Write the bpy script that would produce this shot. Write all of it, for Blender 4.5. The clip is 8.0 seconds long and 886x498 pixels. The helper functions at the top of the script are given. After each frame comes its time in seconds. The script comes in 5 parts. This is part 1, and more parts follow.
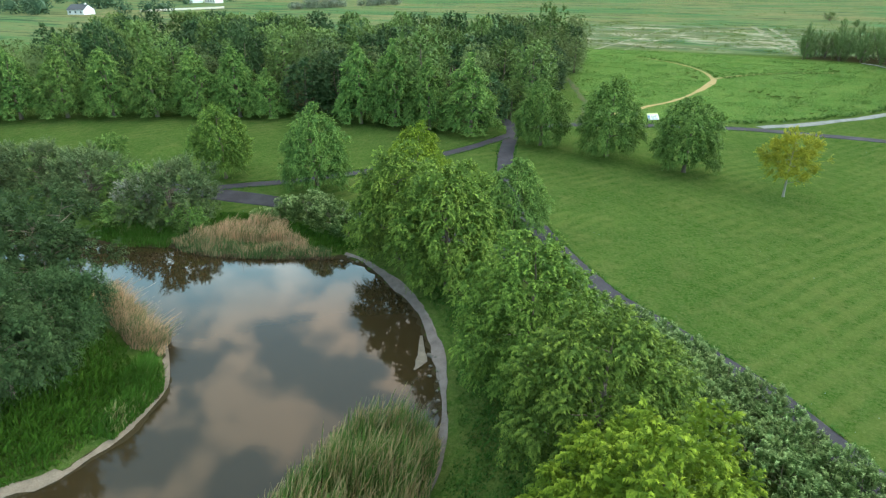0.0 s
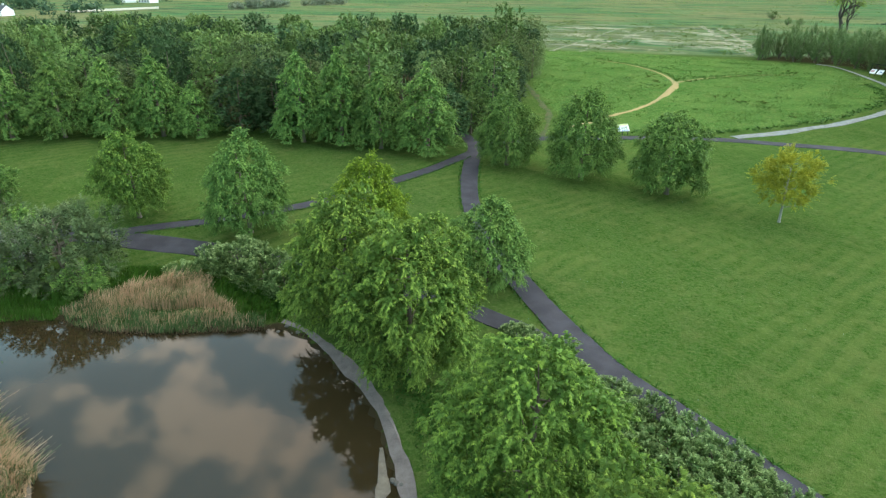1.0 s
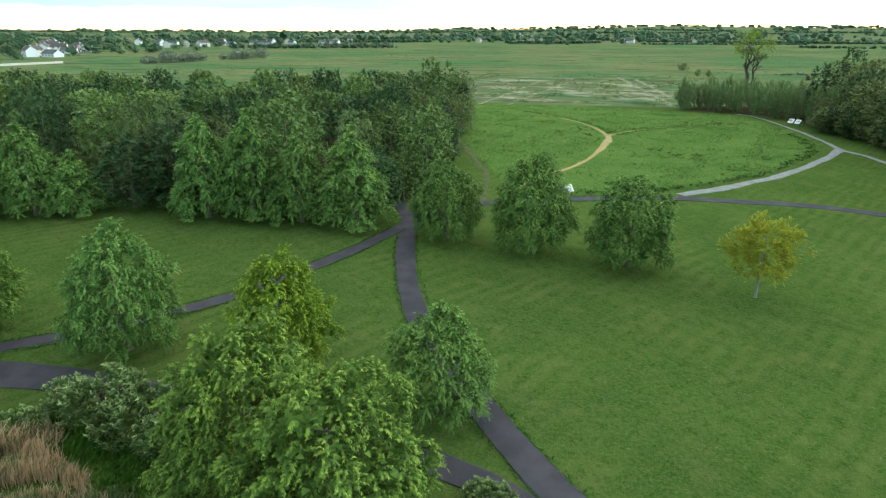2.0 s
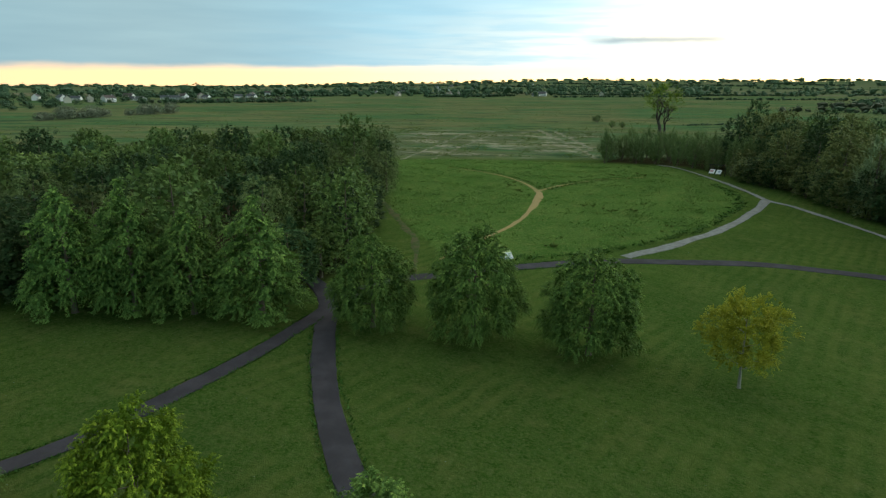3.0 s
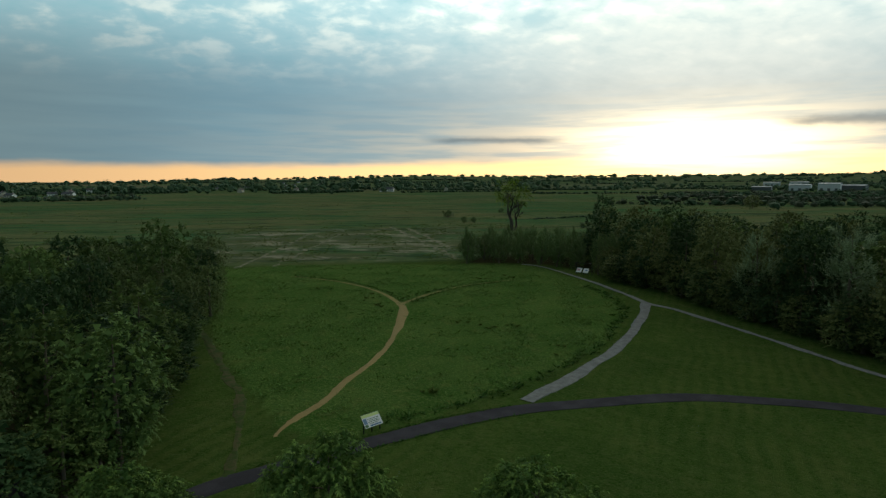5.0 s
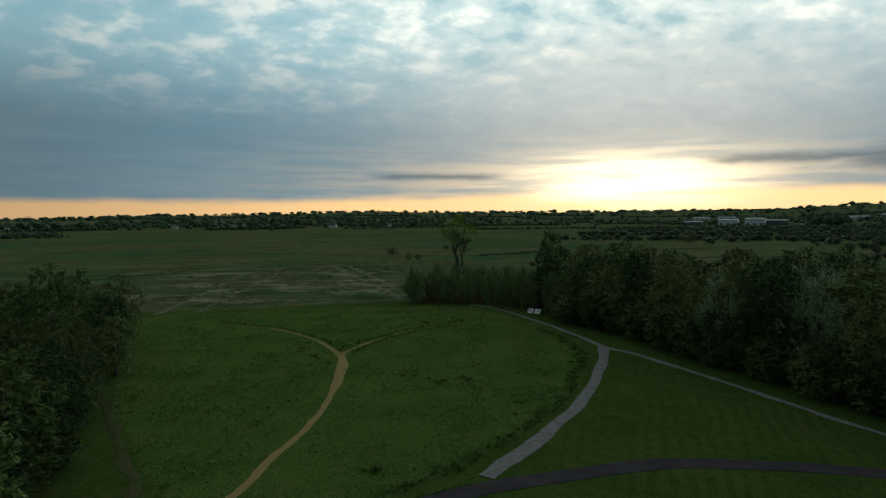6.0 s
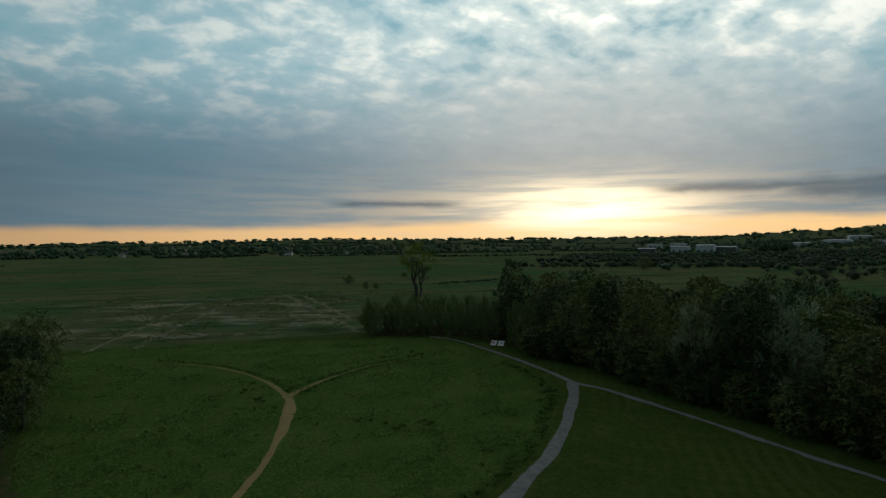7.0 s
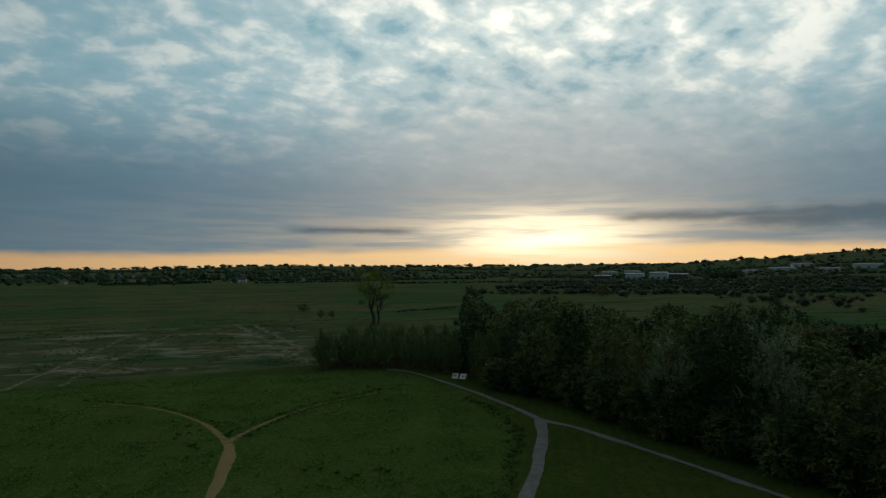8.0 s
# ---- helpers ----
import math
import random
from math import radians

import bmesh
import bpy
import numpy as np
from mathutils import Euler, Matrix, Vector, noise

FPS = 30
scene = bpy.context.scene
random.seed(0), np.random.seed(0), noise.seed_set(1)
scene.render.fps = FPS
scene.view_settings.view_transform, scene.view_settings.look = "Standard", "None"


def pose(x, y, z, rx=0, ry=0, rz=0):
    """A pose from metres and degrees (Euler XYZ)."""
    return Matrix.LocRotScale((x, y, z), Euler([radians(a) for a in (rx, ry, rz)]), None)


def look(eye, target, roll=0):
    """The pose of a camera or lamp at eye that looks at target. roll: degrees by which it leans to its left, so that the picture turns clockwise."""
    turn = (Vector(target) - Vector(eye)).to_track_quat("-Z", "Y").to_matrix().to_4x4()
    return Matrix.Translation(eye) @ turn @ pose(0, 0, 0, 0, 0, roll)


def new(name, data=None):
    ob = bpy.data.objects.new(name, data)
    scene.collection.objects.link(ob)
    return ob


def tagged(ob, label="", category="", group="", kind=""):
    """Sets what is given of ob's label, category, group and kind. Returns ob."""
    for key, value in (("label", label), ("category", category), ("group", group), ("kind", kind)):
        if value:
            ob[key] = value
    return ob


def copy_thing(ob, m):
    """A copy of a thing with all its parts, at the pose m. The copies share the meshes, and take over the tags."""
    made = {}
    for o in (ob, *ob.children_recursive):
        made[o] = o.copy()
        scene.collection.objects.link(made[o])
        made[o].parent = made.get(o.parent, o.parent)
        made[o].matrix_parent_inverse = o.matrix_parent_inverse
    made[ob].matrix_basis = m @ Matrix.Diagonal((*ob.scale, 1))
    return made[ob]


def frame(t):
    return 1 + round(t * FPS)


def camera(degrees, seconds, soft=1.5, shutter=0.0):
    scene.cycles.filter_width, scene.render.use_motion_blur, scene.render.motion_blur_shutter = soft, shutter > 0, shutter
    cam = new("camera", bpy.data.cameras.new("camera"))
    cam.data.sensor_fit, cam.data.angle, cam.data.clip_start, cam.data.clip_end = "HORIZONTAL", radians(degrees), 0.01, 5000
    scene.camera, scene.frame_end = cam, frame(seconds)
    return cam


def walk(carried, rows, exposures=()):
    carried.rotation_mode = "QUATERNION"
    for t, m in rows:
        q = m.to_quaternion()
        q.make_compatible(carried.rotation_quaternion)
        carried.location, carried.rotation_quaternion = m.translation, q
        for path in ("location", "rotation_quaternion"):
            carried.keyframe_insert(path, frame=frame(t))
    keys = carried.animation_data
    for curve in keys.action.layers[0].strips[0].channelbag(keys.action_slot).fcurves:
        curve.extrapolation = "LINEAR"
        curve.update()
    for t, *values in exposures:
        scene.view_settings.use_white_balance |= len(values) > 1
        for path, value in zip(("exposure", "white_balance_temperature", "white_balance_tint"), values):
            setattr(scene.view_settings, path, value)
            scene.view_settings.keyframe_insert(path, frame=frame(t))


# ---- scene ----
cam = camera(73.1, 8.0, 1.3)
PATH = [
    (0, (4.792, -1.081, 20.467), (4.147, 0.621, 19.638), 0.0),
    (0.5, (2.816, 3.33, 20.528), (2.215, 5.047, 19.696), 0.2),
    (1, (1.103, 7.914, 20.599), (0.601, 9.662, 19.767), 0.1),
    (1.5, (-0.511, 12.714, 20.647), (-0.915, 14.514, 19.875), 0.2),
    (2, (-1.68, 17.502, 20.543), (-1.975, 19.356, 19.856), 0.2),
    (3.5, (-3.35, 32.654, 20.602), (-3.283, 34.6, 20.147), 0.0),
    (4, (-3.343, 37.938, 20.637), (-3.155, 39.893, 20.258), -0.1),
    (4.5, (-2.982, 42.977, 20.708), (-2.671, 44.929, 20.404), -0.2),
    (5, (-2.297, 47.843, 20.899), (-1.863, 49.782, 20.671), -0.1),
    (6.5, (0.587, 59.133, 21.214), (1.273, 61.01, 21.15), -0.3),
    (7, (1.625, 62.099, 21.209), (2.374, 63.953, 21.189), -0.3),
    (7.5, (2.752, 65.008, 21.252), (3.565, 66.835, 21.276), -0.2),
    (8, (3.852, 67.844, 21.278), (4.728, 69.641, 21.347), -0.2),
]
walk(cam, [(t, look(eye, target, roll)) for t, eye, target, roll in PATH],
     ((0, -0.32, 6500, 10), (1.2, -0.38, 6500, 10), (2.0, -0.7, 6550, 9), (3.4, -2.39, 7000, 6), (4.5, -2.88, 6950, 6), (5.2, -3.26, 6900, 7), (6.5, -3.78, 6600, 9), (8.0, -4.08, 6550, 10)))

# ---- world, sun, exposure ----
SUN_AZ, SUN_EL = 38.0, 4.5          # degrees: clockwise from +y, above the horizon


class Nodes:
    """Short-hand for building node trees."""

    def __init__(self, tree):
        self.t = tree
        tree.nodes.clear()

    def add(self, kind):
        return self.t.nodes.new(kind)

    def put(self, socket, v):
        if isinstance(v, bpy.types.NodeSocket):
            self.t.links.new(v, socket)
        elif isinstance(v, (tuple, list)) and len(v) == 3 and socket.type == "RGBA":
            socket.default_value = (*v, 1)
        else:
            socket.default_value = v

    def math(self, op, a, b=0.0, c=None, clamp=False):
        n = self.add("ShaderNodeMath")
        n.operation, n.use_clamp = op, clamp
        self.put(n.inputs[0], a)
        self.put(n.inputs[1], b)
        if c is not None:
            self.put(n.inputs[2], c)
        return n.outputs[0]

    def ramp(self, v, lo, hi, smooth=True):
        n = self.add("ShaderNodeMapRange")
        n.interpolation_type = "SMOOTHSTEP" if smooth else "LINEAR"
        self.put(n.inputs[0], v)
        n.inputs[1].default_value, n.inputs[2].default_value = lo, hi
        return n.outputs[0]

    def mix(self, f, a, b, blend="MIX"):
        n = self.add("ShaderNodeMix")
        n.data_type, n.blend_type = "RGBA", blend
        self.put(n.inputs[0], f)
        self.put(n.inputs[6], a)
        self.put(n.inputs[7], b)
        return n.outputs[2]

    def noise(self, vec, scale, detail=3.0, rough=0.55, dist=0.0):
        n = self.add("ShaderNodeTexNoise")
        if vec is not None:
            self.put(n.inputs["Vector"], vec)
        n.inputs["Scale"].default_value, n.inputs["Detail"].default_value = scale, detail
        n.inputs["Roughness"].default_value, n.inputs["Distortion"].default_value = rough, dist
        return n.outputs[0]

    def scaled(self, vec, s, loc=(0, 0, 0), rot=(0, 0, 0)):
        turn = self.add("ShaderNodeVectorRotate")
        turn.rotation_type = "Z_AXIS"
        self.put(turn.inputs["Vector"], vec)
        turn.inputs["Angle"].default_value = rot[2]
        n = self.add("ShaderNodeMapping")
        self.put(n.inputs[0], turn.outputs[0])
        n.inputs["Location"].default_value, n.inputs["Scale"].default_value = loc, s
        return n.outputs[0]


world = bpy.data.worlds.new("evening_sky")
scene.world = world
world.use_nodes = True
w = Nodes(world.node_tree)
way = w.add("ShaderNodeTexCoord").outputs["Generated"]
sep = w.add("ShaderNodeSeparateXYZ")
w.put(sep.inputs[0], way)
wx, wy, wz = sep.outputs
elev = w.math("MULTIPLY", w.math("ARCSINE", wz), 57.2958)
azim = w.math("MULTIPLY", w.math("ARCTAN2", wx, wy), 57.2958)
daz = w.math("SUBTRACT", azim, SUN_AZ)
# clear sky behind the cloud
sky = w.add("ShaderNodeTexSky")
sky.sky_type, sky.sun_disc = "NISHITA", False
sky.sun_elevation, sky.sun_rotation = radians(SUN_EL), radians(SUN_AZ)
clear = w.mix(1.0, sky.outputs[0], (0.12, 0.12, 0.12), "MULTIPLY")
# cloud layer seen in perspective
flat = w.math("ADD", w.math("MAXIMUM", wz, 0.0), 0.30)
comb = w.add("ShaderNodeCombineXYZ")
w.put(comb.inputs[0], w.math("DIVIDE", wx, flat))
w.put(comb.inputs[1], w.math("DIVIDE", wy, flat))
roof = comb.outputs[0]
broad = w.noise(roof, 0.9, 3, 0.5, 0.4)
puff = w.noise(w.scaled(roof, (1.0, 1.15, 1), (3.1, 1.7, 0), (0, 0, -0.15)), 7.4, 5, 0.5, 0.25)
fine = w.noise(w.scaled(roof, (1.0, 1.1, 1), (7, 2, 0), (0, 0, 0.2)), 16.0, 4, 0.55, 0.3)
lump = w.math("ADD", w.math("MULTIPLY", puff, 0.58), w.math("ADD", w.math("MULTIPLY", fine, 0.24), w.math("MULTIPLY", broad, 0.32)))
high = w.ramp(elev, 7.0, 17.0)
thick = w.ramp(lump, 0.54, 0.70)
# thin bright cloud, grey cloud, blue gaps
near_sun = w.math("EXPONENT", w.math("MULTIPLY", w.math("ADD", w.math("POWER", w.math("DIVIDE", daz, 26.0), 2.0),
                  w.math("POWER", w.math("DIVIDE", w.math("SUBTRACT", elev, 24.0), 12.0), 2.0)), -1.0))
grey = w.mix(near_sun, (3.2, 5.4, 6.3), (8.4, 9.7, 9.4))
bright = w.mix(near_sun, (6.6, 7.8, 7.9), (17.5, 17.0, 14.6))
blue = w.mix(0.10, (3.0, 5.7, 6.7), clear)
upper = w.mix(thick, w.mix(w.ramp(lump, 0.42, 0.56), blue, grey), bright)
bank = w.mix(w.noise(w.scaled(way, (6, 6, 60)), 1.0, 3, 0.5), (1.20, 1.88, 2.28), (1.64, 2.42, 2.76))
bank = w.mix(w.ramp(w.math("ABSOLUTE", daz), 40.0, 68.0), w.mix(1.0, bank, (0.92, 1.14, 1.28), "MULTIPLY"), bank)
low_sun = w.math("EXPONENT", w.math("MULTIPLY", w.math("POWER", w.math("DIVIDE", w.math("ADD", daz, 3.0), 17.0), 2.0), -1.0))
bank = w.mix(w.math("MULTIPLY", low_sun, 0.75), bank, (3.4, 3.7, 3.75))
lower = w.mix(high, bank, upper)
# thin lit cloud standing over the sunset
column = w.math("EXPONENT", w.math("MULTIPLY", w.math("ADD", w.math("POWER", w.math("DIVIDE", w.math("ADD", daz, 2.0), 22.0), 2.0),
                w.math("POWER", w.math("DIVIDE", w.math("SUBTRACT", elev, 11.5), 6.5), 2.0)), -1.0))
lower = w.mix(w.math("MULTIPLY", column, w.math("ADD", 0.25, w.math("MULTIPLY", lump, 0.75))), lower, (6.8, 7.0, 6.7))
# rosy-grey cloud higher up
lower = w.mix(w.ramp(elev, 23.0, 32.0), lower, w.mix(w.ramp(w.noise(w.scaled(roof, (1, 1, 1), (5.3, 2.2, 0)), 7.6, 4, 0.45, 0.2), 0.45, 0.60), (1.9, 2.75, 3.2), (7.0, 5.9, 4.9)))
# darker cloud overhead and away from the sunset
dim = w.math("MULTIPLY", w.math("SUBTRACT", 1.0, w.math("MULTIPLY", w.ramp(elev, 40.0, 70.0), 0.5)),
             w.math("SUBTRACT", 1.0, w.math("MULTIPLY", w.ramp(w.math("ABSOLUTE", daz), 65.0, 130.0), w.math("SUBTRACT", 0.76, w.math("MULTIPLY", w.ramp(elev, 25.0, 60.0), 0.55)))))
lower = w.mix(1.0, lower, dim, "MULTIPLY")
lower = w.mix(1.0, lower, w.mix(w.ramp(w.math("ABSOLUTE", daz), 50.0, 120.0), (1.0, 1.0, 1.0), (0.80, 1.0, 1.10)), "MULTIPLY")
# open strip along the horizon and the glow round the hidden sun
edge = w.math("ADD", w.math("MULTIPLY", w.math("EXPONENT", w.math("MULTIPLY", w.math("POWER", w.math("DIVIDE", w.math("SUBTRACT", daz, 4.0), 24.0), 2.0), -1.0)), 1.1),
              w.math("ADD", 0.95, w.math("MULTIPLY", w.noise(w.scaled(way, (8, 8, 30)), 1.0, 4, 0.6), 0.9)))
strip = w.math("SUBTRACT", 1.0, w.ramp(w.math("SUBTRACT", elev, edge), -0.5, 0.45))
side = w.math("EXPONENT", w.math("MULTIPLY", w.math("POWER", w.math("DIVIDE", daz, 46.0), 2.0), -1.0))
warm = w.mix(side, (5.4, 3.5, 2.1), (13.5, 8.4, 3.4))
back = w.ramp(w.math("ABSOLUTE", daz), 70.0, 150.0)
warm = w.mix(back, warm, (1.3, 1.3, 1.5))
base_sky = w.mix(strip, lower, warm)
glow = w.math("EXPONENT", w.math("MULTIPLY", w.math("ADD", w.math("POWER", w.math("DIVIDE", w.math("ADD", daz, 2.6), 9.0), 2.0),
              w.math("POWER", w.math("DIVIDE", w.math("SUBTRACT", elev, 3.2), 2.3), 2.0)), -1.0))
wisp = w.ramp(w.noise(w.scaled(way, (5, 5, 70), (0.3, 0, 0.2)), 1.2, 4, 0.55, 0.2), 0.35, 0.62)
glow = w.math("MULTIPLY", glow, w.math("ADD", 0.45, w.math("MULTIPLY", wisp, 0.55)))
wide = w.math("MULTIPLY", w.math("EXPONENT", w.math("MULTIPLY", w.math("ADD", w.math("POWER", w.math("DIVIDE", w.math("ADD", daz, 3.5), 27.0), 2.0),
              w.math("POWER", w.math("DIVIDE", w.math("SUBTRACT", elev, 2.4), 3.7), 2.0)), -1.0)), w.math("ADD", 0.4, w.math("MULTIPLY", wisp, 0.6)))
sky_all = w.mix(w.math("MULTIPLY", wide, 0.8), base_sky, (8.2, 6.2, 4.0))
# two dark bars of cloud beside the glow
def bar(a0, a1, el, thick_deg):
    ends = w.math("MULTIPLY", w.ramp(daz, a0, a0 + 4.0), w.math("SUBTRACT", 1.0, w.ramp(daz, a1 - 4.0, a1)))
    wob = w.math("MULTIPLY", w.math("SUBTRACT", w.noise(w.scaled(way, (14, 14, 30)), 1.0, 4, 0.6), 0.5), thick_deg * 2.2)
    off = w.math("DIVIDE", w.math("ADD", w.math("SUBTRACT", elev, el), wob), thick_deg)
    return w.math("MULTIPLY", ends, w.math("EXPONENT", w.math("MULTIPLY", w.math("POWER", off, 2.0), -1.0)))


bars = w.math("MAXIMUM", w.math("MAXIMUM", bar(2.0, 46.0, 4.7, 0.45), bar(12.0, 60.0, 4.3, 0.95)), bar(-28.0, -13.0, 3.7, 0.28))
sky_all = w.mix(glow, sky_all, (22.0, 18.5, 12.5))
sky_all = w.mix(w.math("MULTIPLY", bars, 0.8), sky_all, w.mix(low_sun, (0.9, 1.4, 1.8), (2.2, 2.2, 2.1)))
# the sunset quarter outshines the cloud overhead
left = w.ramp(w.math("MULTIPLY", daz, -1.0), 18.0, 62.0)
low_west = w.math("MULTIPLY", w.math("SUBTRACT", 1.0, w.ramp(elev, 28.0, 46.0)), w.math("SUBTRACT", 1.0, w.ramp(w.math("ABSOLUTE", daz), 75.0, 115.0)))
sky_all = w.mix(1.0, sky_all, w.math("ADD", 1.0, w.math("MULTIPLY", low_west, w.math("SUBTRACT", 0.30, w.math("MULTIPLY", left, 0.30)))), "MULTIPLY")
bg = w.add("ShaderNodeBackground")
w.put(bg.inputs[0], sky_all)
bg.inputs[1].default_value = 1.0
w.put(w.add("ShaderNodeOutputWorld").inputs[0], bg.outputs[0])

sun = new("sun", bpy.data.lights.new("sun", "SUN"))
sun.data.energy, sun.data.angle, sun.data.color = 0.55, radians(14), (1.0, 0.82, 0.6)
a, e = radians(SUN_AZ), radians(SUN_EL + 3)
sun.matrix_world = look((0, 0, 60), (-math.sin(a) * math.cos(e), -math.cos(a) * math.cos(e), 60 - math.sin(e)))


# ---- small tools ----
def mesh_of(name, verts, faces, mat=None, smooth=False):
    """A mesh from numpy arrays: verts (n, 3), faces (m, 3 or 4)."""
    verts, faces = np.asarray(verts, float), np.asarray(faces, np.int32)
    me = bpy.data.meshes.new(name)
    k = faces.shape[1]
    me.vertices.add(len(verts))
    me.vertices.foreach_set("co", verts.ravel())
    me.loops.add(faces.size)
    me.loops.foreach_set("vertex_index", faces.ravel())
    me.polygons.add(len(faces))
    me.polygons.foreach_set("loop_start", np.arange(0, faces.size, k, dtype=np.int32))
    me.polygons.foreach_set("use_smooth", np.full(len(faces), smooth))
    if mat:
        me.materials.append(mat)
    me.update(calc_edges=True)
    return me


def thing(name, label, category, group="", kind="", at=(0, 0, 0), turn=0.0):
    ob = new(name)
    ob.empty_display_size = 0.2
    ob.matrix_basis = pose(*at, 0, 0, turn)
    return tagged(ob, label, category, group, kind)


def part(name, me, parent, label=""):
    ob = new(name, me)
    ob.parent = parent
    return tagged(ob, label)


def box(lo, hi, mat=None, name="box", bevel=0.0):
    bm = bmesh.new()
    bmesh.ops.create_cube(bm, size=1)
    for v in bm.verts:
        v.co = [(lo[i] + hi[i]) / 2 + v.co[i] * (hi[i] - lo[i]) for i in range(3)]
    if bevel:
        bmesh.ops.bevel(bm, geom=bm.edges[:], offset=bevel, segments=2, affect="EDGES")
    me = bpy.data.meshes.new(name)
    bm.to_mesh(me)
    bm.free()
    if mat:
        me.materials.append(mat)
    return me


def spline(pts, step=0.8):
    """A smooth line through the points."""
    p = np.array(pts, float)
    p = np.vstack([2 * p[0] - p[1], p, 2 * p[-1] - p[-2]])
    out = []
    for i in range(1, len(p) - 2):
        n = max(2, int(np.linalg.norm(p[i + 1] - p[i]) / step))
        t = np.linspace(0, 1, n, endpoint=False)[:, None]
        out.append(0.5 * (2 * p[i] + (p[i + 1] - p[i - 1]) * t + (2 * p[i - 1] - 5 * p[i] + 4 * p[i + 1] - p[i + 2]) * t ** 2
                          + (3 * p[i] - p[i - 1] - 3 * p[i + 1] + p[i + 2]) * t ** 3))
    return np.vstack(out + [p[-2:-1]])


def step01(v, lo, hi):
    t = np.clip((v - lo) / (hi - lo), 0, 1)
    return t * t * (3 - 2 * t)


def wave(x, y, s, seed=0):
    """Smooth pseudo-random relief, about -1 to 1, of wavelength s."""
    r = np.random.RandomState(seed)
    z = 0
    for k in range(5):
        a, ph = r.uniform(0, 6.28, 2)
        f = 6.28 / s * r.uniform(0.6, 1.6)
        z = z + np.sin((x * np.cos(a) + y * np.sin(a)) * f + ph)
    return z / 3.2


def inside(x, y, poly):
    hit = np.zeros(np.shape(x), bool)
    for (x0, y0), (x1, y1) in zip(poly, np.roll(poly, -1, 0)):
        c = ((y0 > y) != (y1 > y)) & (x < (x1 - x0) * (y - y0) / (y1 - y0 + 1e-12) + x0)
        hit ^= c
    return hit


def away(x, y, line, closed=False):
    """Distance from a line of points."""
    d = np.full(np.shape(x), 1e9)
    pts = np.asarray(line)
    ends = np.roll(pts, -1, 0) if closed else pts[1:]
    for (x0, y0), (x1, y1) in zip(pts, ends):
        l2 = (x1 - x0) ** 2 + (y1 - y0) ** 2 + 1e-9
        t = np.clip(((x - x0) * (x1 - x0) + (y - y0) * (y1 - y0)) / l2, 0, 1)
        d = np.minimum(d, np.hypot(x - x0 - t * (x1 - x0), y - y0 - t * (y1 - y0)))
    return d


# ---- the lie of the land ----
WATER = -0.35
POND = spline([(-18.5, 36.9), (-16.5, 36.4), (-13.3, 34.3), (-10.8, 32.4), (-8.9, 30.2), (-7.5, 28.2), (-6.3, 26.3), (-5.3, 24.3), (-4.3, 22.2), (-3.6, 19.9),
               (-3.0, 16.0), (-3.2, 9.0), (-5.5, 3.0), (-10.0, -1.0), (-15.0, -2.0), (-19.5, 1.0), (-21.0, 6.0), (-19.9, 10.2), (-18.8, 11.7), (-18.2, 14.0),
               (-18.1, 15.6), (-18.4, 17.3), (-18.9, 18.7), (-20.2, 20.1), (-22.4, 22.1), (-25.2, 23.4), (-30.9, 26.2), (-38.0, 27.5), (-47.0, 27.0),
               (-58.0, 27.0), (-60.0, 31.0), (-50.0, 33.0), (-42.0, 32.6), (-37.2, 32.5), (-32.5, 33.9), (-28.9, 34.1), (-25.2, 34.9), (-21.8, 36.0), (-18.5, 36.9)], 0.7)[:-1]
MEADOW = np.array([(3.1, 96.5), (9.9, 99.8), (18.2, 105.2), (27.8, 111.8), (38.1, 121.5), (47.6, 134.9), (52.6, 145.0), (53.5, 160.0), (52.6, 175.0), (51.0, 186.0),
                   (45.0, 190.5), (24.7, 194.0), (6.5, 198.0), (-11.0, 200.0), (-23.0, 192.0), (-19.0, 150.0), (-14.6, 127.0), (-10.0, 112.0), (-7.0, 104.0), (-5.0, 97.0), (-2.0, 95.0)])


def hill(x, y):
    r, az = np.hypot(x, y), np.degrees(np.arctan2(x, y))
    rise = 8 + 30 * step01(az, -25, 15) + 62 * step01(az, 44, 68)
    rise = np.where(np.abs(az) > 110, 8, rise)
    return step01(r, 1300, 3300) * (rise + 7 * wave(x, y, 1700, 3)) + step01(az, 40, 60) * step01(r, 500, 1500) * 9


def land(x, y):
    """Height of the grass."""
    x, y = np.asarray(x, float), np.asarray(y, float)
    z = -0.9 * np.tanh((x - 2) / 22) * step01(y, 42, 64) * (1 - 0.75 * step01(y, 90, 150)) * (1 - step01(np.hypot(x, y), 260, 600))
    z = z + 0.05 * wave(x, y, 17, 1) * step01(y, 40, 60)
    return z + hill(x, y)


def ground_height(x, y):
    z = land(x, y)
    near = (x > -75) & (x < 15) & (y < 55) & (y > -20)
    d = np.where(near, away(np.where(near, x, 0), np.where(near, y, 0), POND, True), 50.0)
    sd = np.where(near & inside(x, y, POND), -d, d)
    bank = np.where(sd > 0, -0.30 * (1 - step01(sd, 0.0, 1.3)), -0.30 - 0.55 * step01(-sd, 0, 1.0) - 0.6 * step01(-sd, 1.0, 4.0))
    return z + bank, sd


def axis(spans, far_lo, far_hi):
    out = []
    for lo, hi, s in spans:
        out += list(np.arange(lo, hi, s))
    out.append(spans[-1][1])
    s, v = spans[-1][2], out[-1]
    while v < far_hi:
        s *= 1.07
        v += s
        out.append(v)
    s, v, front = spans[0][2], out[0], []
    while v > far_lo:
        s *= 1.16
        v -= s
        front.append(v)
    return np.array(front[::-1] + out)


